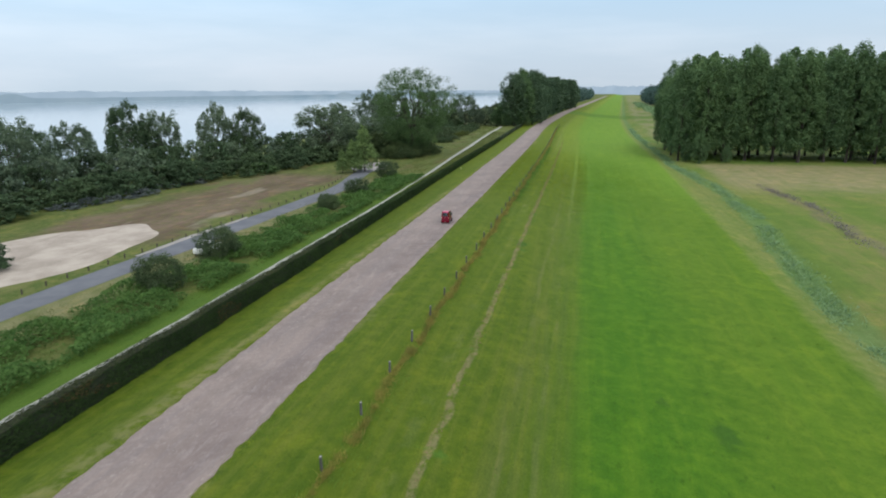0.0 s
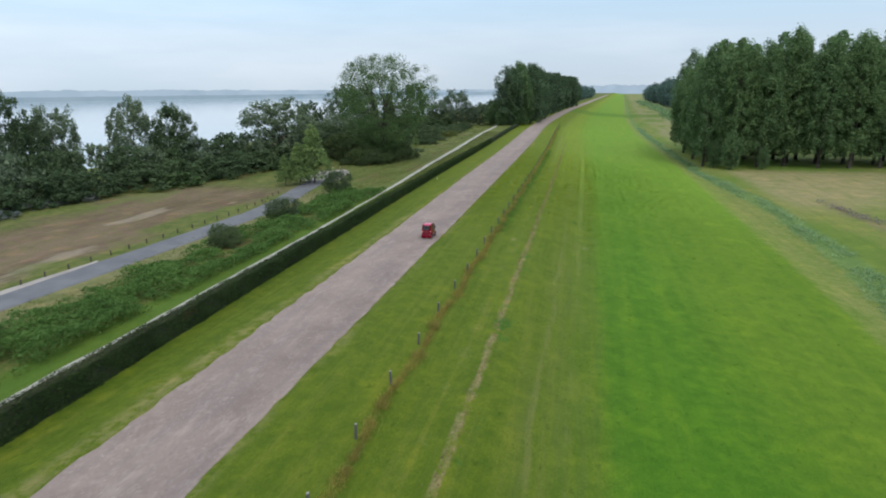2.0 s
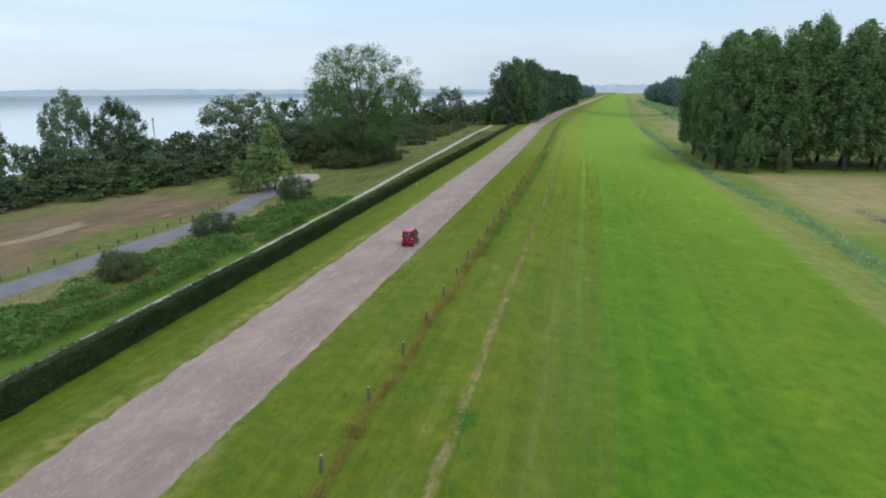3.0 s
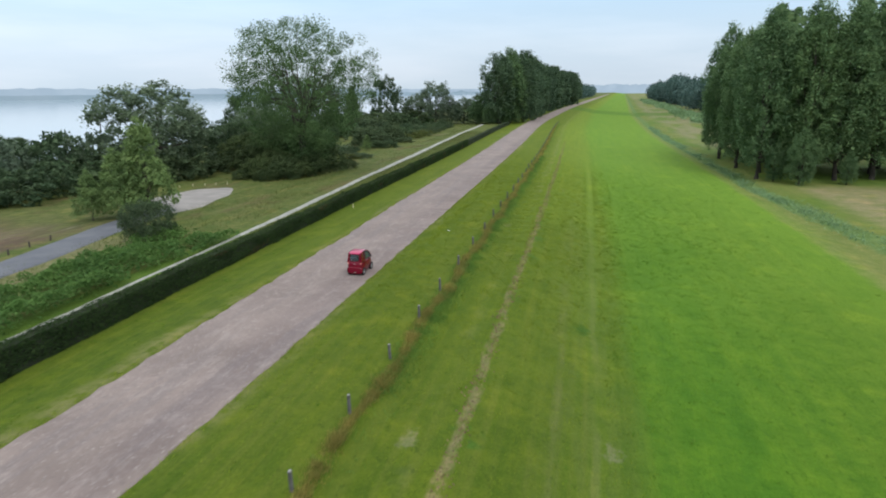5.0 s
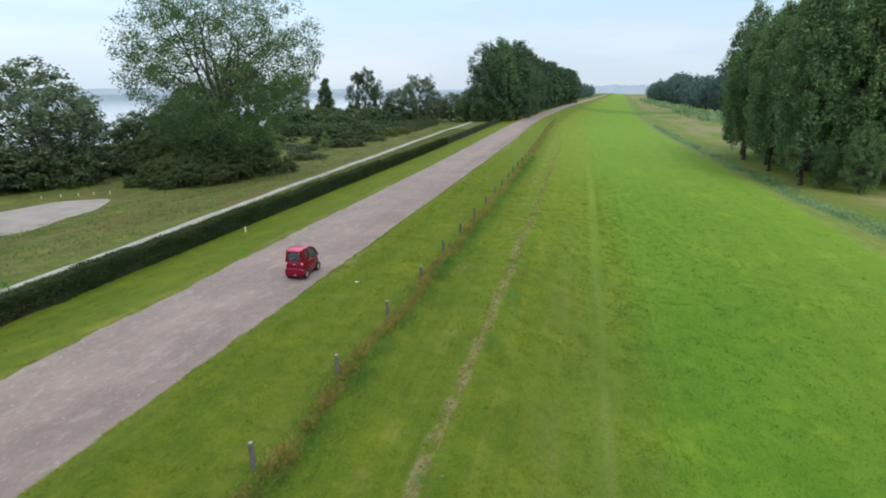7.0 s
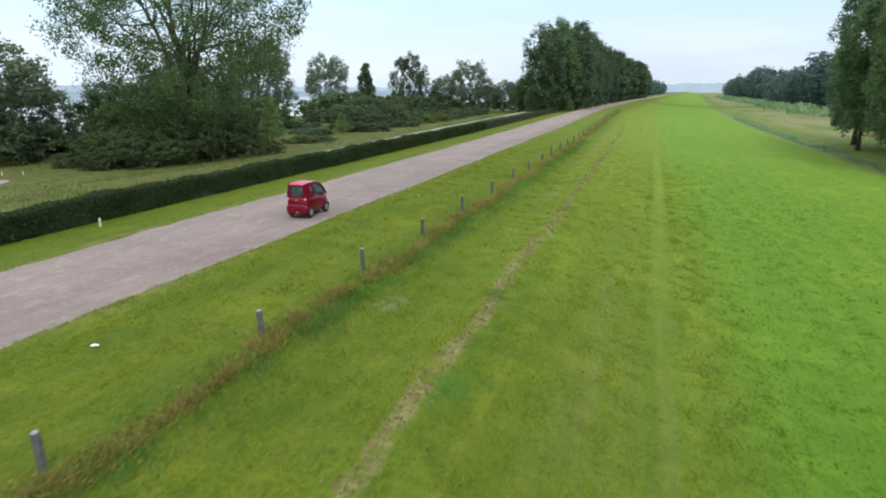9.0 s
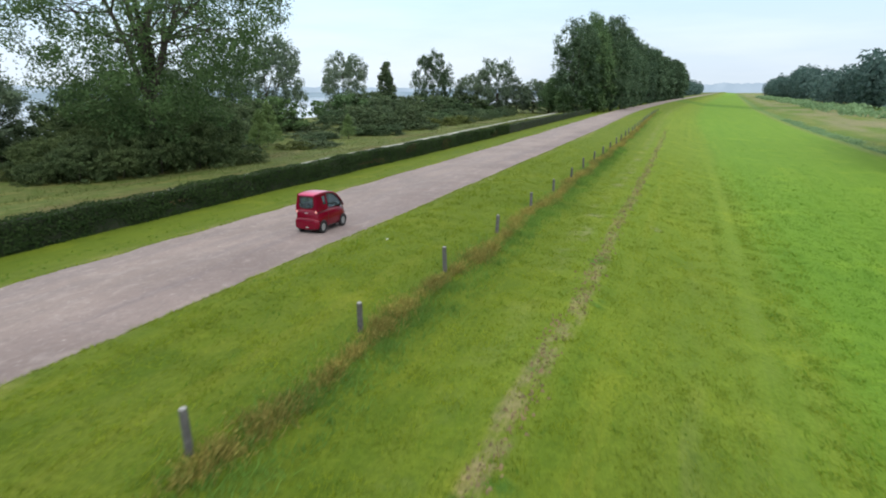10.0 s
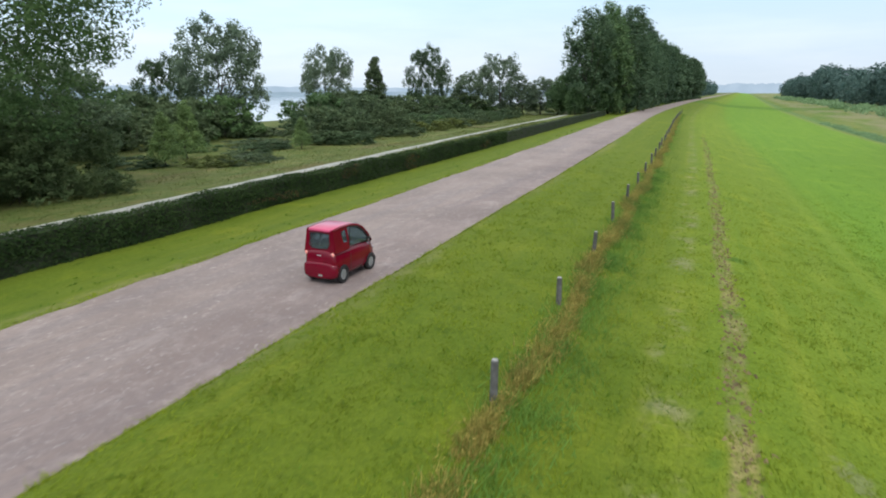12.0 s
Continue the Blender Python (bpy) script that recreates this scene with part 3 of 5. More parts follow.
tagged(strip("road", lambda y: -17.75 + bend(y) - 0.22 * math.tanh((y - 112) / 25) + 0.28 * min(1, max(0, (46 - y) / 24)), far_ys(-30, 1700, 0.7), lambda y: 5.72 + 0.2 * math.tanh((y - 105) / 30) + 0.05 * math.sin(y * 0.21), lambda x, y: lie(x, y) + 0.025, M_ROAD, 0.12), "worn pinkish grey asphalt road on the dike", "road", kind="structure")
tagged(strip("cycle_path", lambda y: float(np.interp(y, PATH_Y, PATH_X)), far_ys(-30, 300, 1.5), lambda y: float(np.interp(y, (80, 100, 114, 124, 150, 165, 182), (0.30, 0.16, 0.18, 0.55, 0.6, 0.75, 1.15))), lambda x, y: lie(x, y) + 0.05, M_PATH, 0.06), "pale concrete cycle path behind the hedge", "path", kind="structure")
LANE = ((-30, 38, 60, 98, 108, 118, 134), (-45.0, -43.5, -42.7, -41.3, -42.3, -44.3, -46.5))
tagged(strip("lower_road", lambda y: float(np.interp(y, *LANE)), far_ys(-30, 128, 1.5), lambda y: 3.2, lambda x, y: lie(x, y) + 0.06, M_LANE, 0.05), "grey asphalt lane below the dike", "road", kind="structure")


def blob(name, cx, cy, rx, ry, material, label, lift=0.05, turn=0.0, seed=3):
    """An irregular patch of ground laid over the land."""
    rng = random.Random(seed)
    ph = [rng.uniform(0, 6.28) for _ in range(4)]
    rings, n = 8, 48
    verts, faces = [(cx, cy, lie(cx, cy) + lift)], []
    for r in range(1, rings + 1):
        for i in range(n):
            a = 2 * math.pi * i / n
            k = r / rings * (1 + 0.10 * math.sin(2 * a + ph[0]) + 0.07 * math.sin(3 * a + ph[1]) + 0.04 * math.sin(7 * a + ph[2]))
            px, py = rx * k * math.cos(a), ry * k * math.sin(a)
            x, y = cx + px * math.cos(turn) - py * math.sin(turn), cy + px * math.sin(turn) + py * math.cos(turn)
            verts.append((x, y, lie(x, y) + lift - (0.12 if r == rings else 0)))
            o = 1 + (r - 1) * n
            if r == 1:
                faces.append((0, 1 + i, 1 + (i + 1) % n))
            else:
                faces.append((o - n + i, o + i, o + (i + 1) % n, o - n + (i + 1) % n))
    data = raw(name, verts, faces)
    tagged(mesh_ob(name, data, material), label, "ground", kind="structure")


blob("sand_lot", -56.6, 51.8, 9.2, 18.2, M_SAND, "pale sandy lot beside the lower lane", turn=-0.1)
tagged(strip("lane_verge", lambda y: float(np.interp(y, *LANE)) - 2.1, list(np.arange(54, 76, 1.0)), lambda y: 0.9 * math.sin((y - 53) / 23 * math.pi) + 0.1, lambda x, y: lie(x, y) + 0.04, M_LAY, 0.08), "pale sandy verge of the lane", "verge", kind="structure")
blob("layby", -46.9, 133.4, 4.7, 9.0, M_LAY, "pale grey gravel turning place at the lane's end", turn=0.12, seed=5)

# lake and the far shore
data = raw("water", [(-4500, -800, -2.0), (-104, -800, -2.0), (-104, 900, -2.0), (-140, 4500, -2.0), (-4500, 4500, -2.0)], [(0, 1, 2, 3, 4)])
tagged(mesh_ob("water", data, M_WATER), "calm pale lake reflecting the overcast sky", "lake", kind="structure")


# Far banks glow by emission, with the air's haze put into their colour.
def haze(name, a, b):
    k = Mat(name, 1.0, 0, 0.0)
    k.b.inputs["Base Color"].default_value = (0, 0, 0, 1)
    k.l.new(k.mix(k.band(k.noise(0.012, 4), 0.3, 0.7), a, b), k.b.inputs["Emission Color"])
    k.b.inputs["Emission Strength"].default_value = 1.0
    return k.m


def ridge(name, line, height, material, label, seed, clumps=0.0):
    """A distant wooded bank along line, with an uneven top."""
    rng = random.Random(seed)
    verts, faces, n = [], [], 420
    ts = [i / (len(line) - 1) for i in range(len(line))]
    for i in range(n + 1):
        x, y = (float(np.interp(i / n, ts, [p[c] for p in line])) for c in (0, 1))
        h = height * (0.8 + 0.16 * noise.noise((i * 0.06, seed, 0)) + 0.14 * noise.noise((i * 0.31, seed, 3))) + rng.uniform(0, 0.07) * height
        h += height * clumps * max(0.0, noise.noise((i * 0.085, seed, 8)) - 0.25)
        verts += [(x, y, -3), (x, y, max(height * 0.25, h)), (x - 40, y + 40, -3)]
        if i:
            o = 3 * i
            faces += [(o - 3, o, o + 1, o - 2), (o - 2, o + 1, o + 2, o - 1)]
    tagged(mesh_ob(name, raw(name, verts, faces), material), label, "far shore", kind="structure")


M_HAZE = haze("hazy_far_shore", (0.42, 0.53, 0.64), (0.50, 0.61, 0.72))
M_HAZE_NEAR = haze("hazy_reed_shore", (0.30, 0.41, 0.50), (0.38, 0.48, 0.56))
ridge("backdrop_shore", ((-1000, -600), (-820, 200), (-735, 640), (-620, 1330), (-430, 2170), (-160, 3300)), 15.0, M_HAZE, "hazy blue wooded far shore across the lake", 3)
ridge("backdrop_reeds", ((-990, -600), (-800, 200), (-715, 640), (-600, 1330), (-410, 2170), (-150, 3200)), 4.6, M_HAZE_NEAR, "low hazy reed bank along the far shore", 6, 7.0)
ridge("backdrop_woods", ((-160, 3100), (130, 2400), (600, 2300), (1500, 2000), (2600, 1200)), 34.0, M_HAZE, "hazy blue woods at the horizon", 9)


# ---- hedge between road and cycle path ----
def hedge_face(y):
    """Where the hedge's face towards the road stands."""
    return np.interp(y, (30, 45, 62, 78, 95, 112, 135, 155), (-24.95, -25.05, -25.4, -25.7, -25.95, -26.3, -26.5, -26.6)) + np.vectorize(bend)(y)


def hedge_height(y):
    return np.interp(y, (30, 95, 112, 160), (1.5, 1.3, 1.18, 1.2)) + 0.06 * np.sin(y * 0.7) * np.sin(y * 0.23) + 0.035 * np.sin(y * 2.1)


def hedge():
    root = new("hedge")
    tagged(root, "long clipped dark green hedge beside the dike road", "hedge")
    rng = np.random.default_rng(21)
    ys = np.arange(-30, 290, 1.5)
    verts, faces = [], []
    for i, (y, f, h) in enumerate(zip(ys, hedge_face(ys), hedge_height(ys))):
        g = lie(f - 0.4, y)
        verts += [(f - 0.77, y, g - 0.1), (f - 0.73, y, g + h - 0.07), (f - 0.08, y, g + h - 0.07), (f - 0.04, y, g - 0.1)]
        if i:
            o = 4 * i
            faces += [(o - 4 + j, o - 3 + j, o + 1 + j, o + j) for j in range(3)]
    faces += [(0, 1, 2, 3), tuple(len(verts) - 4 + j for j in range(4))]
    # Solid stand-in for the inner twigs, their shade put into its dark colour.
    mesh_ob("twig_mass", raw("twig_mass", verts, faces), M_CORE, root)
    # leaves on the faces, thickest where the road runs beside it
    n = 180000
    y = np.where(rng.random(n) < 0.8, rng.uniform(18, 205, n), rng.uniform(-30, 289, n))
    face, top = hedge_face(y), hedge_height(y)
    side = rng.random(n)
    u = rng.random(n)
    lump = np.array([noise.noise((v * 0.55, w * 2.0, 3.0)) for v, w in zip(y, u)])
    x = np.where(side < 0.62, face + 0.15 * lump + rng.normal(size=n) * 0.045, np.where(side < 0.70, face - 0.8, face - rng.uniform(0, 0.8, n)))
    z = np.where(side < 0.70, u * top, top + 0.02 + 0.05 * lump) + lies(face, y) - 0.02 + rng.normal(size=n) * 0.03
    out = np.where((side < 0.62)[:, None], (1, 0, 0.3), np.where((side < 0.70)[:, None], (-1, 0, 0.3), (0, 0, 1)))
    pts = np.stack([x, y, z], axis=1)
    leaf = leaves(rng, pts, out, 0.085, 0.7)
    # the clipped top is dry and twiggy, and greener further along
    dry = (side >= 0.70) & (rng.random(n) > np.clip((y - 40) / 40, 0.15, 0.92))
    brown = (side < 0.62) & (np.array([noise.noise((v * 0.22, 7.0, w * 1.4)) for v, w in zip(y, u)]) > 0.42) & (rng.random(n) < 0.4)
    mesh_ob("foliage", facets("foliage", leaf[~(dry | brown)]), M_HEDGE, root)
    mesh_ob("clipped_top", facets("clipped_top", leaf[dry]), M_CLIPPED, root, "dry pale olive clipped top")
    mesh_ob("dry_twigs", facets("dry_twigs", leaf[brown]), M_DRYLEAF, root, "reddish brown dry patches")


hedge()


# ---- fence of short round posts ----
POST_I = (-22, -17, -14, -13, -10, -5, -4, -3, 0, 1, 2, 3, 4, 5, 40)
POST_Y = (12.4, 36.5, 50.8, 55.7, 71.4, 94.7, 99.75, 104.4, 120.7, 125.9, 131.2, 136.3, 141.7, 147.0, 332.0)


def fence():
    root = new("fence")
    tagged(root, "row of short weathered round wooden posts in dry grass", "fence")
    bm = bmesh.new()
    bmesh.ops.create_cone(bm, cap_ends=True, segments=10, radius1=0.068, radius2=0.064, depth=1.25)
    bmesh.ops.bevel(bm, geom=[e for e in bm.edges if e.verts[0].co.z > 0.6 and e.verts[1].co.z > 0.6], offset=0.012, segments=1, affect="EDGES")
    post = bpy.data.meshes.new("post")
    bm.to_mesh(post)
    bm.free()
    post.materials.append(M_POST)
    bm = bmesh.new()
    bmesh.ops.create_cone(bm, cap_ends=True, segments=10, radius1=0.056, radius2=0.05, depth=0.02)
    cap = bpy.data.meshes.new("post_top")
    bm.to_mesh(cap)
    bm.free()
    cap.materials.append(M_POSTTOP)
    rng = random.Random(4)
    for i in range(-22, 34):
        y = float(np.interp(i, POST_I, POST_Y)) + rng.uniform(-0.06, 0.06)
        x = -10.2 + rng.uniform(-0.05, 0.05) + bend(y)
        p = new("post", post)
        p.parent = root
        h = rng.uniform(-0.05, 0.05)
        p.matrix_basis = pose(x, y, lie(x, y) + 0.095 + h, rng.uniform(-3, 3), rng.uniform(-3, 3), rng.uniform(0, 360))
        c = new("post_top", cap)
        c.parent = p
        c.matrix_basis = pose(0, 0, 0.632)


fence()


# ---- grass and weeds ----
def blades(rng, base, height, width, lean=0.35):
    n = len(base)
    a = rng.uniform(0, 2 * math.pi, n)
    side = np.stack([np.cos(a), np.sin(a), np.zeros(n)], axis=1) * (width * rng.uniform(0.6, 1.4, n))[:, None]
    tip = base + np.stack([rng.normal(size=n) * lean, rng.normal(size=n) * lean, np.ones(n)], axis=1) * (height * rng.uniform(0.5, 1.3, n))[:, None]
    return np.stack([base - side, base + side, tip], axis=1)


def stuff(name, v, material, label, category):
    tagged(mesh_ob(name, facets(name, v), material), label, category, kind="stuff")


def land(x, y, dz=0.0):
    return np.stack([x, y, lies(x, y) + dz], axis=1)


def grasses():
    rng = np.random.default_rng(5)
    # dry tall grass along the fence, in uneven clumps
    n = 175000
    y = 292 * rng.beta(2.0, 2.5, n)
    lump = np.array([noise.noise((0, v * 0.9, 4.0)) + 0.7 * noise.noise((0, v * 2.6, 1.0)) for v in y])
    keep = lump > rng.uniform(-0.75, 0.45, n)
    y, lump = y[keep], lump[keep]
    x = -9.92 + rng.normal(size=len(y)) * (0.13 + 0.05 * np.sin(y * 1.1)) + 0.12 * np.sin(y * 0.55)
    x = x + np.array([bend(v) for v in y])
    tall = 0.22 * (1 + 0.5 * np.clip(lump, -0.6, 0.8))
    base = land(x, y, -0.02)
    m = int(len(y) * 0.7)
    sprays = base[m:] + np.stack([rng.normal(size=len(y) - m) * 0.08, rng.normal(size=len(y) - m) * 0.08, (0.35 + 0.65 * rng.random(len(y) - m)) * tall[m:]], axis=1)
    heads = leaves(rng, sprays, np.tile((0.2, 0, 0.5), (len(sprays), 1)), 0.042, 1.0)
    stuff("dry_grass", np.concatenate([blades(rng, base[:m], tall[:m], 0.010, 0.55), heads]), M_STRAW, "tall straw-brown grass left standing along the fence", "grass")
    n = 90000
    y = rng.uniform(0, 292, n)
    y = np.where(rng.random(n) < 0.7, 92 + 90 * rng.random(n), y)
    x = -9.62 + rng.normal(size=n) * 0.36 + np.array([bend(v) for v in y])
    keep = np.array([noise.noise((p * 1.2, q * 0.9, 5.0)) for p, q in zip(x, y)]) > rng.uniform(-0.6, 0.4, n)
    stuff("fence_weeds", blades(rng, land(x[keep], y[keep], -0.02), 0.20, 0.011, 0.7), M_VERGE, "green weeds at the foot of the fence", "grass")
    # short mown turf where the slope is passed closely, in uneven clumps
    for name, mat, n, high, label in (("turf", M_GRASS, 330000, 0.06, "short mown grass blades on the dike slope"), ("turf_lush", M_LUSH, 150000, 0.07, "bright green grass blades in the lower meadow"), ("turf_dark", M_TUFT, 40000, 0.075, "darker green clover and weeds in the mown slope")):
        y = 84 + 108 * rng.beta(2.2, 2.6, n)
        x = -2.5 + 21 * rng.beta(1.6, 2.4, n) if name == "turf_lush" else rng.uniform(-14.9, 1.0, n) - 2.0 * rng.random(n) * (rng.random(n) < 0.5)
        if name == "turf_dark":
            x = -14.9 + 34 * rng.beta(1.2, 2.0, n)
        x = np.maximum(x, -14.9)
        lump = np.array([noise.noise((p * 1.6, q * 1.3, 8.0 if name == "turf_dark" else 2.0)) + 0.6 * noise.noise((p * 4.5, q * 4.0, 6.0)) for p, q in zip(x, y)])
        keep = lump > rng.uniform(-0.95, 0.35, n) + (0.35 if name == "turf_dark" else 0.0)
        x, y, lump = x[keep], y[keep], lump[keep]
        stuff(name, blades(rng, land(x, y, -0.01), high * (1 + 0.8 * np.clip(lump, -0.5, 1)), 0.011, 1.0), mat, label, "grass")
    n = 2200
    y = rng.uniform(20, 230, n)
    x = np.where(rng.random(n) < 0.5, rng.uniform(-25.5, -21.5, n), rng.uniform(-14.6, 8, n))
    tuft = np.repeat(np.stack([x, y], axis=1), 4, axis=0) + rng.normal(size=(n * 4, 2)) * 0.09
    stuff("grass_tufts", blades(rng, land(tuft[:, 0], tuft[:, 1], -0.01), 0.085, 0.022, 0.9), M_TUFT, "darker tufts scattered over the mown grass", "grass")
    # dark tufts in the lush lower meadow
    n = 850
    y, x = rng.uniform(30, 185, n), rng.uniform(1.5, 19, n)
    keep = np.array([noise.noise((p * 0.35, q * 0.9, 3.0)) for p, q in zip(x, y)]) > rng.uniform(-0.25, 0.5, n)
    tuft = np.repeat(np.stack([x[keep], y[keep]], axis=1), 9, axis=0)
    tuft = tuft + rng.normal(size=tuft.shape) * (0.16, 0.09)
    stuff("meadow_tufts", blades(rng, land(tuft[:, 0], tuft[:, 1], -0.01), 0.085, 0.025, 1.0), M_TUFT, "dark grass tufts in the lush lower meadow", "grass")
    # clods turned up in the dry furrow
    n = 4000
    y = 20 + 215 * rng.beta(2.0, 2.4, n)
    x = -6.28 - 0.9 * (np.array([noise.noise((0, v * 0.25, 3.0)) for v in y])) * 0.3 + rng.normal(size=n) * 0.16 + np.array([bend(v) for v in y])
    size = rng.uniform(0.018, 0.072, n)
    ctr = land(x, y, 0.0)
    tetra = np.array(((1, 0, -0.3), (-0.6, 0.9, -0.3), (-0.6, -0.9, -0.3), (0, 0, 0.8)))
    v = ctr[:, None, :] + (tetra[None] + rng.normal(size=(n, 4, 3)) * 0.25) * size[:, None, None]
    faces = [(4 * i + p, 4 * i + q, 4 * i + r) for i in range(n) for p, q, r in ((0, 1, 3), (1, 2, 3), (2, 0, 3))]
    tagged(mesh_ob("soil_clods", raw("soil_clods", [tuple(p) for p in v.reshape(-1, 3)], faces), M_FURROW), "small dry soil clods in the furrow", "soil", kind="stuff")
    # rank growth between cycle path and lower lane
    n = 150000
    y = rng.uniform(-10, 116, n)
    x = rng.uniform(-36.9, -29.7, n)
    hgt = np.array([0.5 + 0.8 * noise.noise((a * 0.32, b * 0.22, 7.0)) + 0.35 * noise.noise((a * 0.9, b * 0.8, 2.0)) for a, b in zip(x, y)])
    keep = hgt > rng.uniform(0.25, 0.55, n)
    p = land(x, y)[keep]
    p[:, 2] += np.clip(hgt[keep], 0, 1.3) * 1.45 * rng.random(len(p)) ** 0.35
    stuff("rank_weeds", leaves(rng, p, np.tile((0.1, 0, 0.8), (len(p), 1)), 0.17, 0.9), M_WEED, "rank green weeds and brambles on the bank", "weeds")
    # ragged grass along both edges of the road
    n = 26000
    y = rng.uniform(15, 200, n)
    left = rng.random(n) < 0.5
    c, w = -17.75 - 0.22 * np.tanh((y - 112) / 25) + 0.28 * np.clip((46 - y) / 24, 0, 1), (5.72 + 0.2 * np.tanh((y - 105) / 30) + 0.05 * np.sin(y * 0.21)) / 2
    b = np.array([bend(v) for v in y])
    x = c + b + np.where(left, -1, 1) * (w + np.abs(rng.normal(size=n)) * 0.22 - 0.03 + 0.1 * np.sin(y * 1.7) * np.sin(y * 0.6))
    stuff("road_edge_grass", blades(rng, land(x, y, -0.01), 0.07, 0.015, 1.0), M_GRASS, "ragged grass creeping over the road's edges", "grass")
    # rough olive grass on the bank beyond the cycle path
    n = 110000
    y = rng.uniform(10, 300, n)
    b = np.interp(y, PATH_Y, PATH_X)
    x = b - 1.4 - np.where((rng.random(n) < 0.65) | (y < 145), rng.uniform(0, 11, n), rng.uniform(11, 27, n))
    keep = np.array([noise.noise((p * 0.3, q * 0.18, 9.0)) for p, q in zip(x, y)]) > rng.uniform(-0.5, 0.5, n)
    p = land(x[keep], y[keep], -0.03)
    stuff("bank_grass", blades(rng, p, 0.2, 0.02, 0.9), M_OLIVE, "rough olive and brownish grass on the bank", "grass")
    # longer grass left standing between hedge and cycle path
    n = 36000
    y = rng.uniform(90, 250, n)
    back, side = hedge_face(y) - 0.9, np.interp(y, PATH_Y, PATH_X) + 0.45
    x = back + (side - back) * rng.random(n) ** 0.7
    stuff("verge_grass", blades(rng, land(x, y, -0.02), 0.2, 0.018, 0.8), M_OLIVE, "longer olive grass between the hedge and the cycle path", "grass")
    # reeds along the ditch
    n = 4200
    y = rng.uniform(80, 134, n)
    x = 36.0 + 1.3 * np.sin(y * 0.13) + rng.normal(size=n) * 0.55
    keep = np.array([noise.noise((p * 0.5, q * 0.4, 2.0)) for p, q in zip(x, y)]) > rng.uniform(-0.2, 0.4, n)
    p = land(x[keep], y[keep], 0.0)
    p[:, 2] += rng.random(len(p)) * 0.55
    stuff("dead_stems", leaves(rng, p, np.tile((0, 0, 0.4), (len(p), 1)), 0.17, 0.9), M_DEADSTEM, "grey-brown dead stems standing in the rough field", "weeds")
    n = 34000
    y = rng.uniform(-10, 330, n)
    rise, fall = np.clip((y - 58) / 52, 0, 1), np.clip((175 - y) / 50, 0, 1)
    x = 22.9 + 3.2 * rise ** 2 * (3 - 2 * rise) * fall ** 2 * (3 - 2 * fall) + 0.4 * np.sin(y * 0.21) + rng.normal(size=n) * 0.7
    keep = np.array([noise.noise((p * 0.45, q * 0.16, 4.0)) for p, q in zip(x, y)]) > rng.uniform(-0.45, 0.35, n)
    x, y = x[keep], y[keep]
    p = land(x, y, -0.05)
    p[:, 0] += np.array([bend(v) for v in y])
    stuff("reeds", blades(rng, p, 0.3, 0.055, 1.3), M_REED, "grey-green reeds along the shallow ditch", "reeds")


grasses()


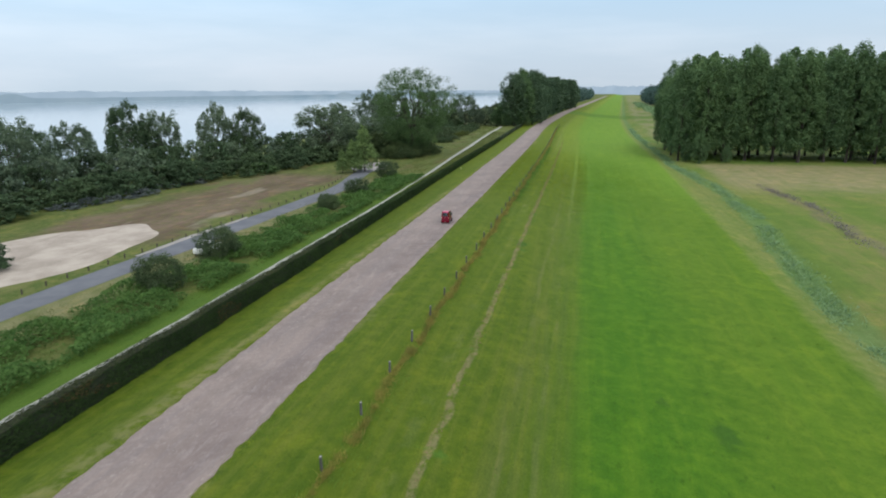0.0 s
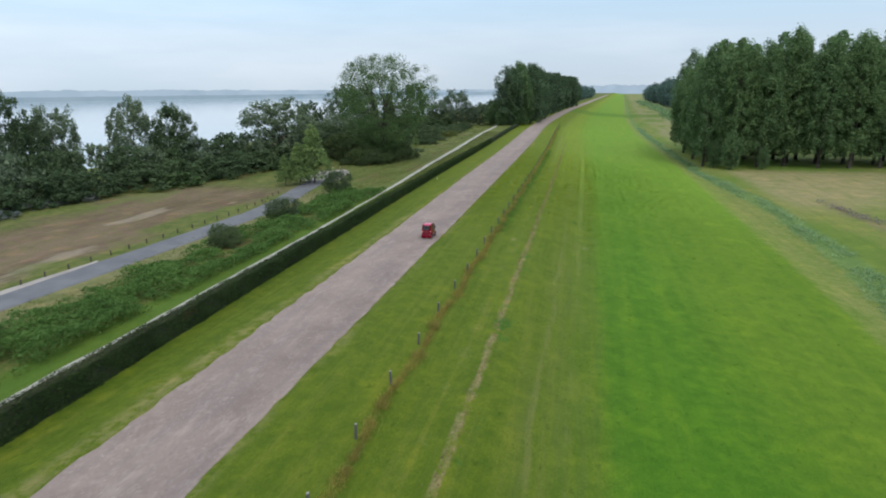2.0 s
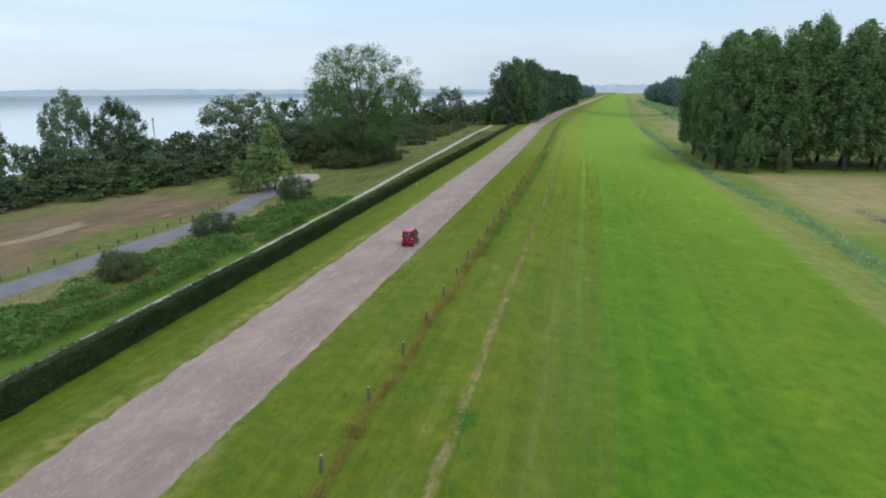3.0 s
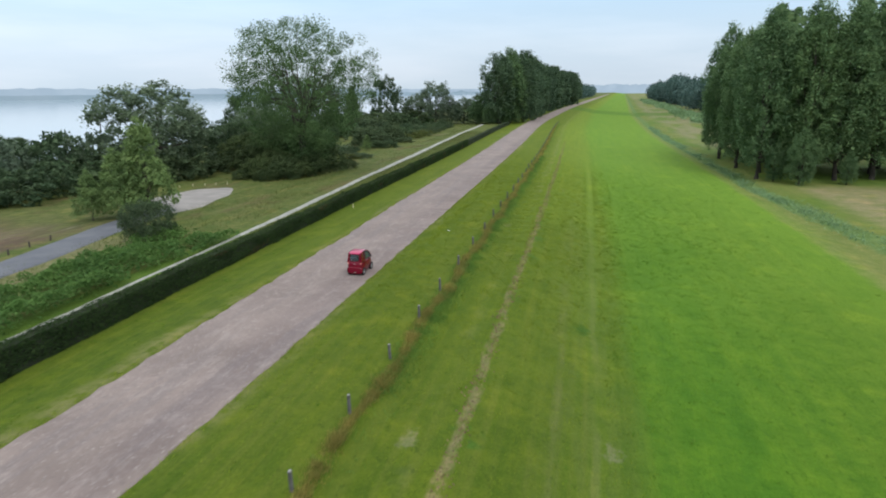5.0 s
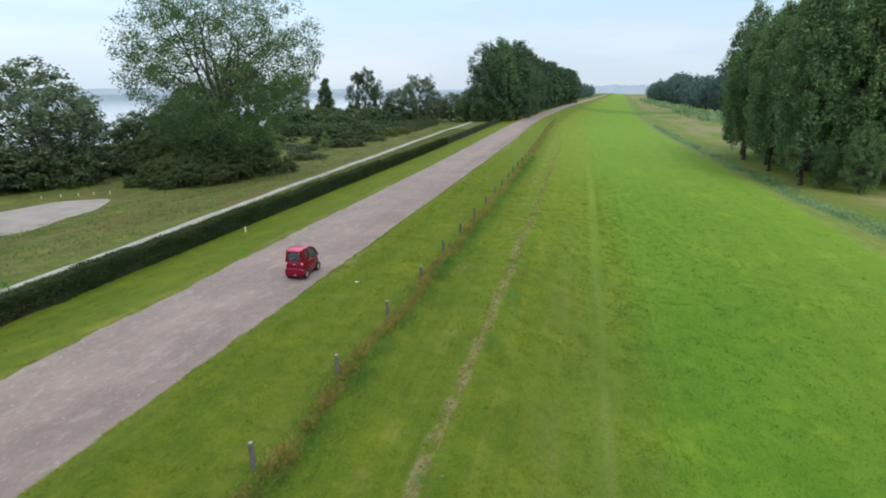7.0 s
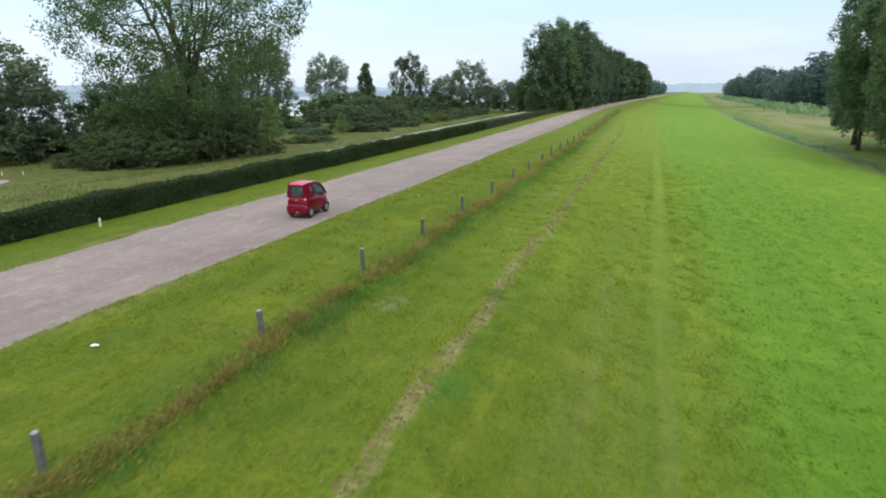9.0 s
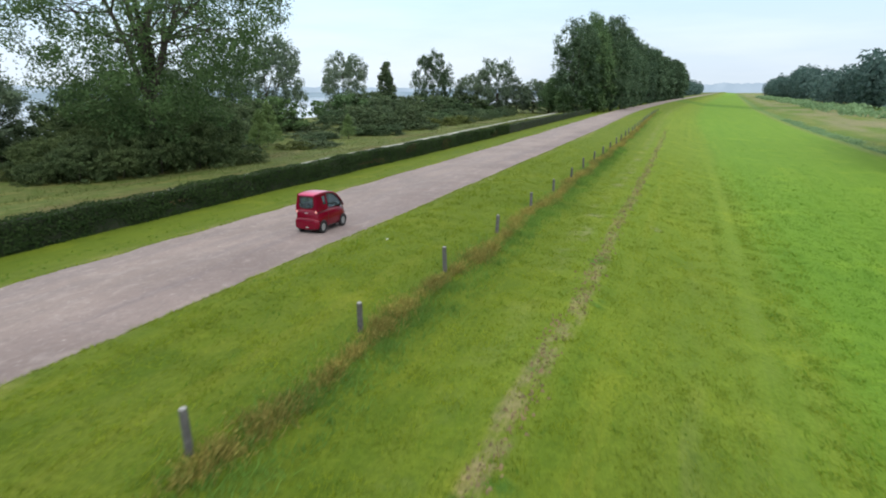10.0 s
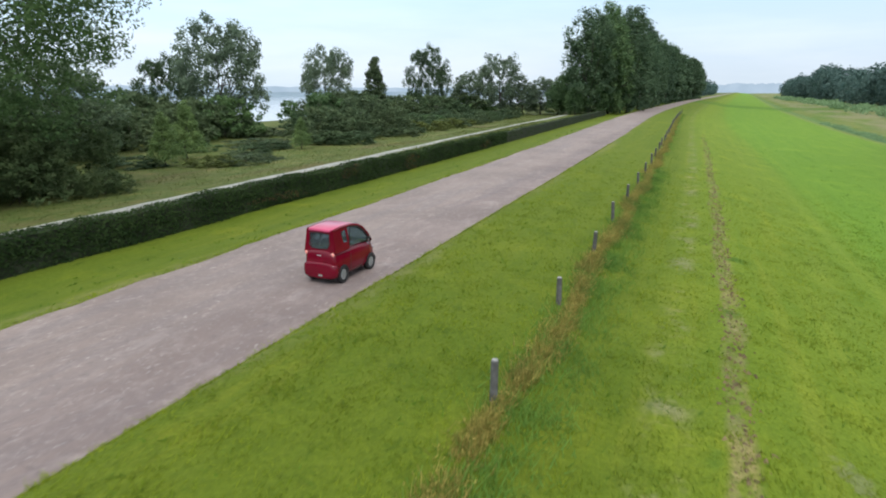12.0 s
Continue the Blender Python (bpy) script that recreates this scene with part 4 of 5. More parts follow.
# ---- trees ----
def woods():
    rng = random.Random(11)
    pop = [tree_data(100 + i, 30.0, 4.6, 2.4, 430, 52, 0.31, "tall", 0.011, 0.85, 0.14, 0.25, 0.14, 0.85, 1.7) for i in range(4)]
    low = [tree_data(110 + i, 27.5, 5.4, 0.3, 310, 52, 0.37, ("round", "tall", "tall")[i], 0.012, 1.0, 0.2, 0.25, 0.14, 0.85, 1.4) for i in range(3)]
    rear = tree_data(105, 30.0, 4.8, 1.0, 190, 30, 0.74, "tall", 0.011, 1.2, 0.12, 0.25, 0.14, 0.8, 1.5)
    k = 0
    for j in range(6):
        for i in range(14):
            x, y = 25.4 + 6.0 * i + rng.uniform(-1.0, 1.0) + (2.0 if j % 2 else 0), 181.0 + 8.0 * j + rng.uniform(-1.2, 1.2)
            if (j > 2 and i > 2) or (j > 1 and i > 11):
                continue
            s = rng.uniform(0.88, 0.99) * (0.91, 0.96, 1.0)[min(i, 2)]
            w, c = pop[k % 4] if j < 1 or (j < 2 and i < 7) or i == 0 else rear
            k += 1
            plant("poplar_tree", w, c, M_BARK, M_POPLAR, pose(x, y, lie(x, y), 0, 0, rng.uniform(0, 360)), (s * 1.12, s * 1.12, s * rng.uniform(0.95, 1.04)), "tall dark green poplar in a planted wood by the meadow", "tree", "poplar wood")
    # young poplars shooting up before the wood's edge
    for x, y, h in ((29.6, 174.5, 8.5), (27.0, 178.0, 6.0), (36.5, 175.5, 5.0)):
        w, c = low[1]
        plant("poplar_tree", w, c, M_BARK, M_POPLAR, pose(x, y, lie(x, y), 0, 0, x * 40), (h / 27.5 * 1.3, h / 27.5 * 1.3, h / 27.5), "young poplar at the edge of the planted wood", "tree", "poplar wood")
    # the group beside the road further on
    low_far = tree_data(115, 27.5, 5.4, 0.2, 170, 46, 0.7, "tall", 0.013, 1.3, 0.2, 0.25, 0.14, 0.8, 1.3)
    for i in range(30):
        f = i / 29
        y = 297 + 330 * f ** 1.3 + rng.uniform(-5, 5)
        x = -33.0 + (i % 3) * 4.2 + rng.uniform(-1.5, 1.5) + bend(y) + (1 if i < 4 else 0)
        s = rng.uniform(0.88, 0.96) * (1.0 - 0.01 * f)
        w, c = low[i % 3] if i < 13 else low_far
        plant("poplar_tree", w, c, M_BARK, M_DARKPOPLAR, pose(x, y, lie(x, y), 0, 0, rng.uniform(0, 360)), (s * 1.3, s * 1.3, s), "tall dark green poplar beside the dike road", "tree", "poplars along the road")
    for x, y, s in ((-41, 296, 0.3), (-38, 297, 0.42), (-35.5, 290, 0.26), (-32, 293, 0.4), (-29, 299, 0.38)):
        w, c = low[1]
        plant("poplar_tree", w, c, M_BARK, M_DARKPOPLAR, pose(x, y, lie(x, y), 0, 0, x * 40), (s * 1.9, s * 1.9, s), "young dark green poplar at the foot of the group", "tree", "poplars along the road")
    # big spreading tree
    w, c = tree_data(7, 22.6, 10.6, 1.4, 680, 98, 0.19, "egg", 0.027, 1.3, 0.15, 0.3, 0.05, 0.8, 0.75, 0.3, 0.4)
    plant("big_tree", w, c, M_BARK, M_LEAF, pose(-44.2, 158.9, lie(-44.2, 158.9)), (1, 1, 1), "large spreading broadleaf tree with open forked limbs", "tree", "")
    # willows and lakeside trees
    wil = [tree_data(40 + i, 12.0, 5.4, 0.6, 220, 66, 0.265, "round", 0.02, 0.85, 0.3, 0.25, 0.14, 0.8, 0.95) for i in range(3)]
    for i, (x, y, h, r) in enumerate(((-88, 80, 13.5, 4.6), (-86, 91, 12, 4.5), (-88.5, 108, 15, 4.5), (-85.5, 114, 13.5, 4), (-80.5, 126, 14.5, 4), (-76.5, 131.5, 13, 4), (-82, 140, 6, 5), (-63.5, 151, 13.6, 8.0), (-62, 168, 7.5, 4.6), (-62, 178, 10, 5), (-73.5, 213, 16.8, 6.2), (-87, 216, 12, 4.5), (-68, 161, 8.0, 5), (-47, 303, 9.5, 5), (-43, 313, 10.5, 5), (-51, 300, 8.0, 5), (-95, 70, 11, 5), (-100, 96, 11, 5), (-97, 120, 11, 5), (-84, 258, 16, 5.5), (-71, 284, 17, 5), (-56, 296, 15.5, 6), (-62, 290, 11, 5), (-90, 150, 6, 5))):
        w, c = wil[i % 3]
        plant("willow_tree", w, c, M_BARK, M_WILLOW if i % 3 != 2 else M_SCRUB, pose(x, y, lie(x, y), 0, 0, i * 77), (r / 5.4, r / 5.4, h / 12), "grey-green willow among the scrub by the lake", "tree", "lakeside trees")
    w, c = tree_data(61, 11, 2.6, 0.6, 70, 60, 0.4, "cone", 0.015, 0.9, 0.1, 0.2)
    plant("conifer_tree", w, c, M_BARK, M_BUSH, pose(-78, 269, lie(-78, 269)), (1.25, 1.25, 1.35), "small dark pointed tree among lakeside scrub", "tree", "lakeside trees")
    sap = tree_data(62, 5.6, 2.0, 0.3, 150, 60, 0.14, "cone", 0.015, 0.45, 0.25, 0.2, 0.05)
    for i, (x, y, s) in enumerate(((-45.2, 124.5, 1.75), (-47.0, 122.8, 1.25), (-48.6, 121.0, 0.9), (-47.6, 176.6, 0.8), (-50.5, 182, 0.95), (-46.5, 194, 0.6), (-47, 126, 0.7))):
        plant("young_tree", *sap, M_BARK, M_SAPLING, pose(x, y, lie(x, y), 0, 0, i * 60), (s * 0.92, s * 0.92, s), "young light green tree with a pointed crown", "tree", "young trees")
    # shrubs
    shr = [tree_data(80 + i, 4.2, 3.2, 0.1, 85, 29, 0.30, "dome", 0.012, 0.55, 0.2, 0.1, limbs=2) for i in range(2)]
    fine = tree_data(90, 4.2, 3.2, 0.1, 200, 46, 0.17, "dome", 0.012, 0.45, 0.2, 0.1, limbs=4)

    fine_bush = tree_data(91, 4.2, 3.2, 0.1, 230, 62, 0.13, "round", 0.012, 0.62, 0.25, 0.1, 0.14, 0.9, 1.0)

    def shrub(x, y, r, h, mat, label, group):
        w, c = shr[rng.randrange(2)]
        key = (c.name, mat.name)
        if key not in shrub_meshes:
            shrub_meshes[key] = (w.copy(), c.copy())
        w, c = shrub_meshes[key]
        plant("shrub", w, c, M_BARK, mat, pose(x, y, lie(x, y) - 0.1, 0, 0, rng.uniform(0, 360)), (r / 3.2, r / 3.2, h / 4.2), label, "shrub", group)

    shrub_meshes = {}

    def in_clearing(x, y):
        """A narrow opening in the scrub through which the lake shows."""
        return abs(x + 55 + 0.74 * (y - 201)) < 5.5

    front = ((20, -84), (40, -80), (63, -76), (85, -73), (103, -70), (115, -67), (128, -63), (146, -60))
    for i in range(26):
        y = 24 + 5.0 * i
        x = float(np.interp(y, [p[0] for p in front], [p[1] for p in front]))
        for j in range(2):
            shrub(x - 3 - 7.5 * j + rng.uniform(-1.5, 1.5), y + rng.uniform(-2, 2), rng.uniform(3.4, 4.8), rng.uniform(3.0, 4.6) + 2.6 * j, M_SCRUB if j < 1 else rng.choice((M_SCRUB, M_WILLOW)), "dense dark scrub at the lake's edge", "lakeside scrub")
    for x, y, r, h in ((-43.5, 151, 2.2, 2.6), (-45.6, 149.6, 1.7, 1.6), (-47.4, 151.5, 2.4, 3.0), (-42.0, 153.4, 2.0, 2.3), (-41.2, 156.2, 2.2, 3.4), (-49.5, 150.2, 1.6, 1.4), (-44.8, 153.2, 2.6, 3.2), (-41.0, 160, 3.0, 3.8), (-51, 158, 3.6, 4.4), (-44.5, 165, 3.4, 4.4), (-55, 163, 4.6, 5.6), (-46, 161, 4.4, 4.8), (-49.5, 160.5, 4.2, 5.4), (-47, 155.8, 3.2, 3.8), (-38.8, 163.5, 1.6, 1.5)):
        plant("shrub", *fine, M_BARK, M_UNDER, pose(x, y, lie(x, y) - 0.1, 0, 0, rng.uniform(0, 360)), (r / 3.2, r / 3.2, h / 4.2), "leafy undergrowth round the big tree's foot", "shrub", "undergrowth")
    for i in range(44):
        y = 176 + 118 * (i / 43) + rng.uniform(-2, 2)
        x = -42.6 - 0.04 * (y - 180) - rng.uniform(0, 8)
        low_h = 0.5 if y < 196 else 1.0
        shrub(x, y, rng.uniform(1.8, 3.2), rng.uniform(1.0, 2.2) * low_h, rng.choice((M_SCRUB, M_BUSH, M_OLIVE, M_SCRUB)), "low scrub along the bank beyond the cycle path", "dike scrub")
    for i in range(34):
        y = 178 + 125 * (i / 33) + rng.uniform(-3, 3)
        x = -50 - rng.uniform(0, 26)
        low_h = 0.45 if y < 200 or in_clearing(x, y) else 1.0
        shrub(x, y, rng.uniform(2.4, 4.6), rng.uniform(1.4, 3.4) * low_h, rng.choice((M_SCRUB, M_BUSH, M_SCRUB, M_LEAF)), "rounded shrub in the scrub beyond the cycle path", "dike scrub")
    for i in range(26):
        y = 192 + 4 * i + rng.uniform(-3, 3)
        x = -56 - rng.uniform(0, 26)
        if in_clearing(x, y):
            continue
        shrub(x, y, rng.uniform(4.2, 6.2), rng.uniform(4.6, 6.6), rng.choice((M_SCRUB, M_BUSH, M_LEAF)), "tall dense shrub between the dike and the lake", "dike scrub")
    for x, y, r, h in ((-66, 196, 4.4, 4.6), (-68, 208, 3.6, 4.2), (-73, 207, 4.0, 4.6), (-79, 211, 4.2, 4.8), (-69, 203, 4.6, 5.4), (-64, 188, 4.6, 4.5), (-50, 203, 4.2, 4.2), (-49.5, 209, 3.6, 4.0), (-49, 221, 3.4, 3.8), (-59, 176, 4.6, 6), (-61, 145.5, 4.6, 4.4), (-66, 145, 4.6, 5), (-58.5, 150, 4, 4.4), (-60.5, 157, 3.6, 2.8), (-56, 159, 3.2, 2.6), (-63, 161, 4, 3.4)):
        shrub(x, y, r, h, M_BUSH, "dark shrub at the foot of the willows", "dike scrub")
    shrub(-48.5, 217, 2.9, 4.4, M_BUSH, "rounded dark shrub beyond the cycle path", "dike scrub")
    shrub(-55, 222, 5.0, 5.2, M_BUSH, "large rounded dark shrub beyond the cycle path", "dike scrub")
    for x, y, r, h in ((-33.8, 43, 1.85, 3.5), (-35.0, 53.6, 2.1, 3.5), (-35.5, 94, 2.0, 2.8), (-36.6, 113.5, 2.0, 3.6), (-34.6, 80.5, 1.5, 2.5)):
        plant("bush", *fine_bush, M_BARK, M_BUSH, pose(x, y, lie(x, y) - 0.1, 0, 0, rng.uniform(0, 360)), (r / 3.2, r / 3.2, h / 4.2), "rounded dark grey-green bush on the bank", "bush", "bank bushes")
    for i in range(9):
        x, y = -72.5 + rng.uniform(-1.5, 1.5) + 0.15 * (i - 4), 76 + 3.4 * i
        shrub(x, y, rng.uniform(1.4, 2.2), rng.uniform(0.8, 1.5), M_GREY, "low grey dead-looking brush at the scrub's edge", "grey brush")
    for x, y, r, h in ((-56.0, 46.5, 2.4, 3.0), (-58.5, 45.5, 2.0, 2.4)):
        shrub(x, y, r, h, M_SCRUB, "dark green bush at the edge of the sand", "bank bushes")
    shrub(-66, 118, 3.6, 2.4, M_LEAF, "low leafy bush at the edge of the brown field", "bank bushes")
    # far wood beyond the meadow, joined
    g = np.random.default_rng(33)
    pts, out, low_pts, low_out = [], [], [], []
    for i in range(430):
        y = g.uniform(400, 1100)
        x = 64 + 0.005 * (y - 400) + bend(y) * 0.6 + abs(g.normal()) * 26 + 11 * noise.noise((0, y * 0.02, 7.0))
        h = max(6, g.uniform(15, 23) + 9 * noise.noise((x * 0.02, y * 0.011, 2.0)) + 5 * noise.noise((x * 0.05, y * 0.045, 5.0)) + 2)
        r = g.uniform(4, 7)
        d = unit(g.normal(size=(150, 3)))
        pts.append(np.array((x, y, -2.4 + h * 0.52)) + d * g.uniform(0.75, 1.05, (150, 1)) * np.array((r, r, h * 0.48)))
        out.append(d)
    for i in range(110):
        y = g.uniform(640, 1300)
        x = -34 + bend(y) - abs(g.normal()) * 14
        h = g.uniform(11, 21)
        d = unit(g.normal(size=(110, 3)))
        pts.append(np.array((x, y, h * 0.5)) + d * np.array((5.5, 5.5, h * 0.48)))
        out.append(d)
    pts, out = np.concatenate(pts), np.concatenate(out)
    stuff("far_wood", leaves(g, pts, out, 2.0, 0.6), M_FARWOOD, "distant wood along the far side of the meadow, haze put into its bluish-green leaves", "wood")
    # low pale bushes in front of it
    for i in range(170):
        y = g.uniform(300, 900)
        x = 50 + bend(y) * 0.7 + 5 * noise.noise((0, y * 0.02, 1.0)) + g.normal() * 3
        h = g.uniform(1.2, 3.6)
        d = unit(g.normal(size=(60, 3)))
        low_pts.append(np.array((x, y, -2.2 + h * 0.4)) + d * np.array((2.6, 3.5, h * 0.5)))
        low_out.append(d)
    stuff("field_bushes", leaves(g, np.concatenate(low_pts), np.concatenate(low_out), 0.9, 0.7), M_REED, "low pale green bushes and reeds before the far wood", "bushes")


woods()


# ---- posts beside the lane ----
def short_posts():
    bm = bmesh.new()
    bmesh.ops.create_cone(bm, cap_ends=True, segments=8, radius1=0.075, radius2=0.068, depth=0.66)
    bmesh.ops.bevel(bm, geom=[e for e in bm.edges if abs(e.verts[0].co.z - e.verts[1].co.z) < 0.01], offset=0.015, segments=1, affect="EDGES")
    dark = bpy.data.meshes.new("bollard")
    bm.to_mesh(dark)
    bm.free()
    dark.materials.append(M_DARKPOST)
    pale = dark.copy()
    pale.materials.clear()
    pale.materials.append(M_YELLOW)
    rng = random.Random(9)
    for i in range(34):
        y = 34 + 2.4 * i
        x = float(np.interp(y, *LANE)) - 2.6 + rng.uniform(-0.1, 0.1)
        ob = new("bollard", dark)
        ob.matrix_basis = pose(x, y, lie(x, y) + 0.14, rng.uniform(-4, 4), rng.uniform(-4, 4), 0)
        tagged(ob, "short dark wooden bollard beside the grey lane", "bollard", "lane bollards")
    for x, y in ((-53.6, 141.6), (-52.4, 142.7), (-51.2, 143.6), (-50.1, 144.4), (-48.9, 145.2)):
        ob = new("marker_post", pale)
        ob.matrix_basis = pose(x, y, lie(x, y) + 0.12, 0, 0, 0) @ Matrix.Diagonal((0.7, 0.7, 0.6, 1))
        tagged(ob, "short pale yellow post at the gravel turning place", "post", "turning place posts")
    for x, y in ((-25.5, 130.6),):
        ob = new("marker_post", pale)
        ob.matrix_basis = pose(x, y, lie(x, y) + 0.2, 0, 0, 0) @ Matrix.Diagonal((0.75, 0.75, 0.6, 1))
        tagged(ob, "short pale marker post in the road verge", "post", "verge posts")


short_posts()


def channel_marker():
    """A thin pole standing in the lake."""
    root = new("channel_marker")
    tagged(root, "thin dark marker pole standing in the lake", "marker pole")
    bm = bmesh.new()
    bmesh.ops.create_cone(bm, cap_ends=True, segments=10, radius1=0.22, radius2=0.16, depth=6.0)
    part("pole", bm, M_DARKPOST, root).location = (0, 0, 1.0)
    bm = bmesh.new()
    bmesh.ops.create_cone(bm, cap_ends=True, segments=10, radius1=0.5, radius2=0.12, depth=0.9)
    part("topmark", bm, M_DARKPOST, root).location = (0, 0, 4.4)
    root.location = (-164.0, 255.0, -2.0)


channel_marker()


def litter():
    for x, y, turn, size in ((-12.8, 118.65, 20, 0.65), (-13.0, 138.1, 70, 0.35)):
        bm = bmesh.new()
        bmesh.ops.create_grid(bm, x_segments=4, y_segments=3, size=0.5)
        for i, v in enumerate(bm.verts):
            v.co = Vector((v.co.x * 0.26 * size, v.co.y * 0.15 * size, 0.02 + 0.025 * size * math.sin(i * 2.3 + turn)))
        r = bmesh.ops.extrude_face_region(bm, geom=bm.faces[:])
        bmesh.ops.translate(bm, vec=(0, 0, 0.004), verts=[v for v in r["geom"] if isinstance(v, bmesh.types.BMVert)])
        data = bpy.data.meshes.new("paper_scrap")
        bm.to_mesh(data)
        bm.free()
        ob = mesh_ob("paper_scrap", data, M_WHITE)
        ob.matrix_basis = pose(x, y, lie(x, y) + 0.03, 0, 0, turn)
        tagged(ob, "crumpled white paper scrap lying in the grass", "litter", "litter")


litter()


# ---- the small red car ----
def car():
    k = Mat("red_car_paint", 0.22, 0.0, 0.25)
    k.colour(k.mix(k.band(k.noise(3.0, 4), 0.3, 0.7), (0.118, 0.0005, 0.010), (0.142, 0.0007, 0.013)))
    k.b.inputs["Coat Weight"].default_value = 0.2
    k.b.inputs["Coat Roughness"].default_value = 0.08
    red = k.m
    black = plain("black_plastic", (0.012, 0.012, 0.013), (0.02, 0.02, 0.02), 8, 0.5)
    rubber = plain("tyre_rubber", (0.015, 0.015, 0.016), (0.028, 0.028, 0.028), 12, 0.85)
    rim_m = plain("grey_wheel_trim", (0.32, 0.325, 0.33), (0.42, 0.425, 0.43), 10, 0.4, 0.6)
    lamp_r = plain("red_lamp_lens", (0.75, 0.25, 0.22), (0.85, 0.35, 0.3), 20, 0.2)
    seat_m = plain("dark_seat_cloth", (0.03, 0.032, 0.036), (0.05, 0.052, 0.058), 20, 0.9)
    g = Mat("car_glass", 0.03, 0, 0.5)
    g.colour((0.38, 0.47, 0.51))
    g.b.inputs["Transmission Weight"].default_value = 0.92
    g.b.inputs["IOR"].default_value = 1.35
    glass = g.m
    # Roof red paled towards pink: the sky's reflection put into its colour.
    rk = Mat("red_roof_sky_sheen", 0.3, 0.45, 0.5)
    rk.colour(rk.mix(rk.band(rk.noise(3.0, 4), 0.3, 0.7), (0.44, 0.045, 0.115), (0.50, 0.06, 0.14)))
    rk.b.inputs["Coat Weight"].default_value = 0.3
    roof_sheen = rk.m
    root = new("microcar")
    tagged(root, "small red two-seat microcar driving along the dike road", "car")

    def loft(name, sections, material, label="", n=20, power=4.0, sub=True):
        """A closed body from cross-sections (y, half width, low, high, shift of the upper half width)."""
        verts, faces = [], []
        for y, w, lo, hi, tum in sections:
            for i in range(n):
                a = 2 * math.pi * i / n
                ca, sa = math.cos(a), math.sin(a)
                px = math.copysign(abs(ca) ** (2 / power), ca)
                pz = math.copysign(abs(sa) ** (2 / power), sa)
                verts.append((px * (w - tum * (pz + 1) / 2), y, (lo + hi) / 2 + pz * (hi - lo) / 2))
        for s in range(len(sections) - 1):
            for i in range(n):
                j = (i + 1) % n
                faces.append((s * n + i, s * n + j, (s + 1) * n + j, (s + 1) * n + i))
        faces += [tuple(range(n))[::-1], tuple(range((len(sections) - 1) * n, len(sections) * n))]
        data = raw(name, verts, faces)
        data.polygons.foreach_set("use_smooth", [True] * len(faces))
        return mesh_ob(name, data, material, root, label)

    loft("body", [(-1.14, 0.44, 0.36, 0.90, 0.03), (-1.11, 0.50, 0.25, 0.965, 0.04), (-1.0, 0.545, 0.15, 0.985, 0.045), (-0.5, 0.56, 0.15, 0.985, 0.045), (0.2, 0.56, 0.15, 0.965, 0.045), (0.62, 0.555, 0.15, 0.95, 0.06), (0.88, 0.54, 0.19, 0.91, 0.08), (1.05, 0.49, 0.24, 0.83, 0.09), (1.13, 0.43, 0.30, 0.75, 0.08), (1.17, 0.34, 0.36, 0.64, 0.06)], red)
    loft("rear_bumper", [(-1.20, 0.42, 0.25, 0.60, 0.0), (-1.185, 0.50, 0.20, 0.635, 0.0), (-1.12, 0.555, 0.175, 0.645, 0.0), (-0.98, 0.568, 0.175, 0.60, 0.0)], red, "red moulded rear bumper")
    loft("underbody", [(-1.0, 0.46, 0.15, 0.3, 0), (1.0, 0.46, 0.15, 0.3, 0)], black, n=8)
    loft("roof", [(-1.09, 0.36, 1.47, 1.52, 0.03), (-1.04, 0.425, 1.48, 1.555, 0.04), (-0.6, 0.445, 1.50, 1.585, 0.05), (-0.1, 0.435, 1.495, 1.575, 0.05), (0.12, 0.40, 1.47, 1.53, 0.05), (0.20, 0.36, 1.45, 1.49, 0.03)], roof_sheen, "glossy red roof, pinkish with sky reflection put into its colour")

    def beam(name, pts, r, material):
        v, f = tube(pts, [r] * len(pts), 8)
        data = raw(name, v, f + [tuple(range(8))[::-1]])
        data.polygons.foreach_set("use_smooth", [True] * len(data.polygons))
        return mesh_ob(name, data, material, root)

    def plate(name, pts, thick, material):
        """A flat polygon with thickness along x."""
        bm = bmesh.new()
        f = bm.faces.new([bm.verts.new(p) for p in pts])
        r = bmesh.ops.extrude_face_region(bm, geom=[f])
        bmesh.ops.translate(bm, vec=(thick, 0, 0), verts=[v for v in r["geom"] if isinstance(v, bmesh.types.BMVert)])
        bmesh.ops.recalc_face_normals(bm, faces=bm.faces)
        return part(name, bm, material, root)

    arc = [(0.82, 0.90), (0.66, 1.14), (0.45, 1.34), (0.18, 1.47), (-0.15, 1.52), (-0.6, 1.53), (-1.02, 1.50)]
    for s in (-1, 1):
        def sx(z):
            return s * (0.505 - 0.095 * (z - 0.95) / 0.6)
        beam("roof_rail", [(sx(z), y, z) for y, z in arc], 0.045, red)
        beam("window_seal", [(sx(z) + s * 0.018, y - 0.05, z - 0.045) for y, z in arc[:5]] + [(sx(1.0) + s * 0.012, -0.36, 1.0)], 0.022, black)
        plate("door_pillar", [(sx(0.95) - s * 0.01, -0.40, 0.95), (sx(0.95) - s * 0.01, -0.32, 0.95), (sx(1.52) - s * 0.01, -0.36, 1.52), (sx(1.52) - s * 0.01, -0.43, 1.52)], s * 0.03, red)
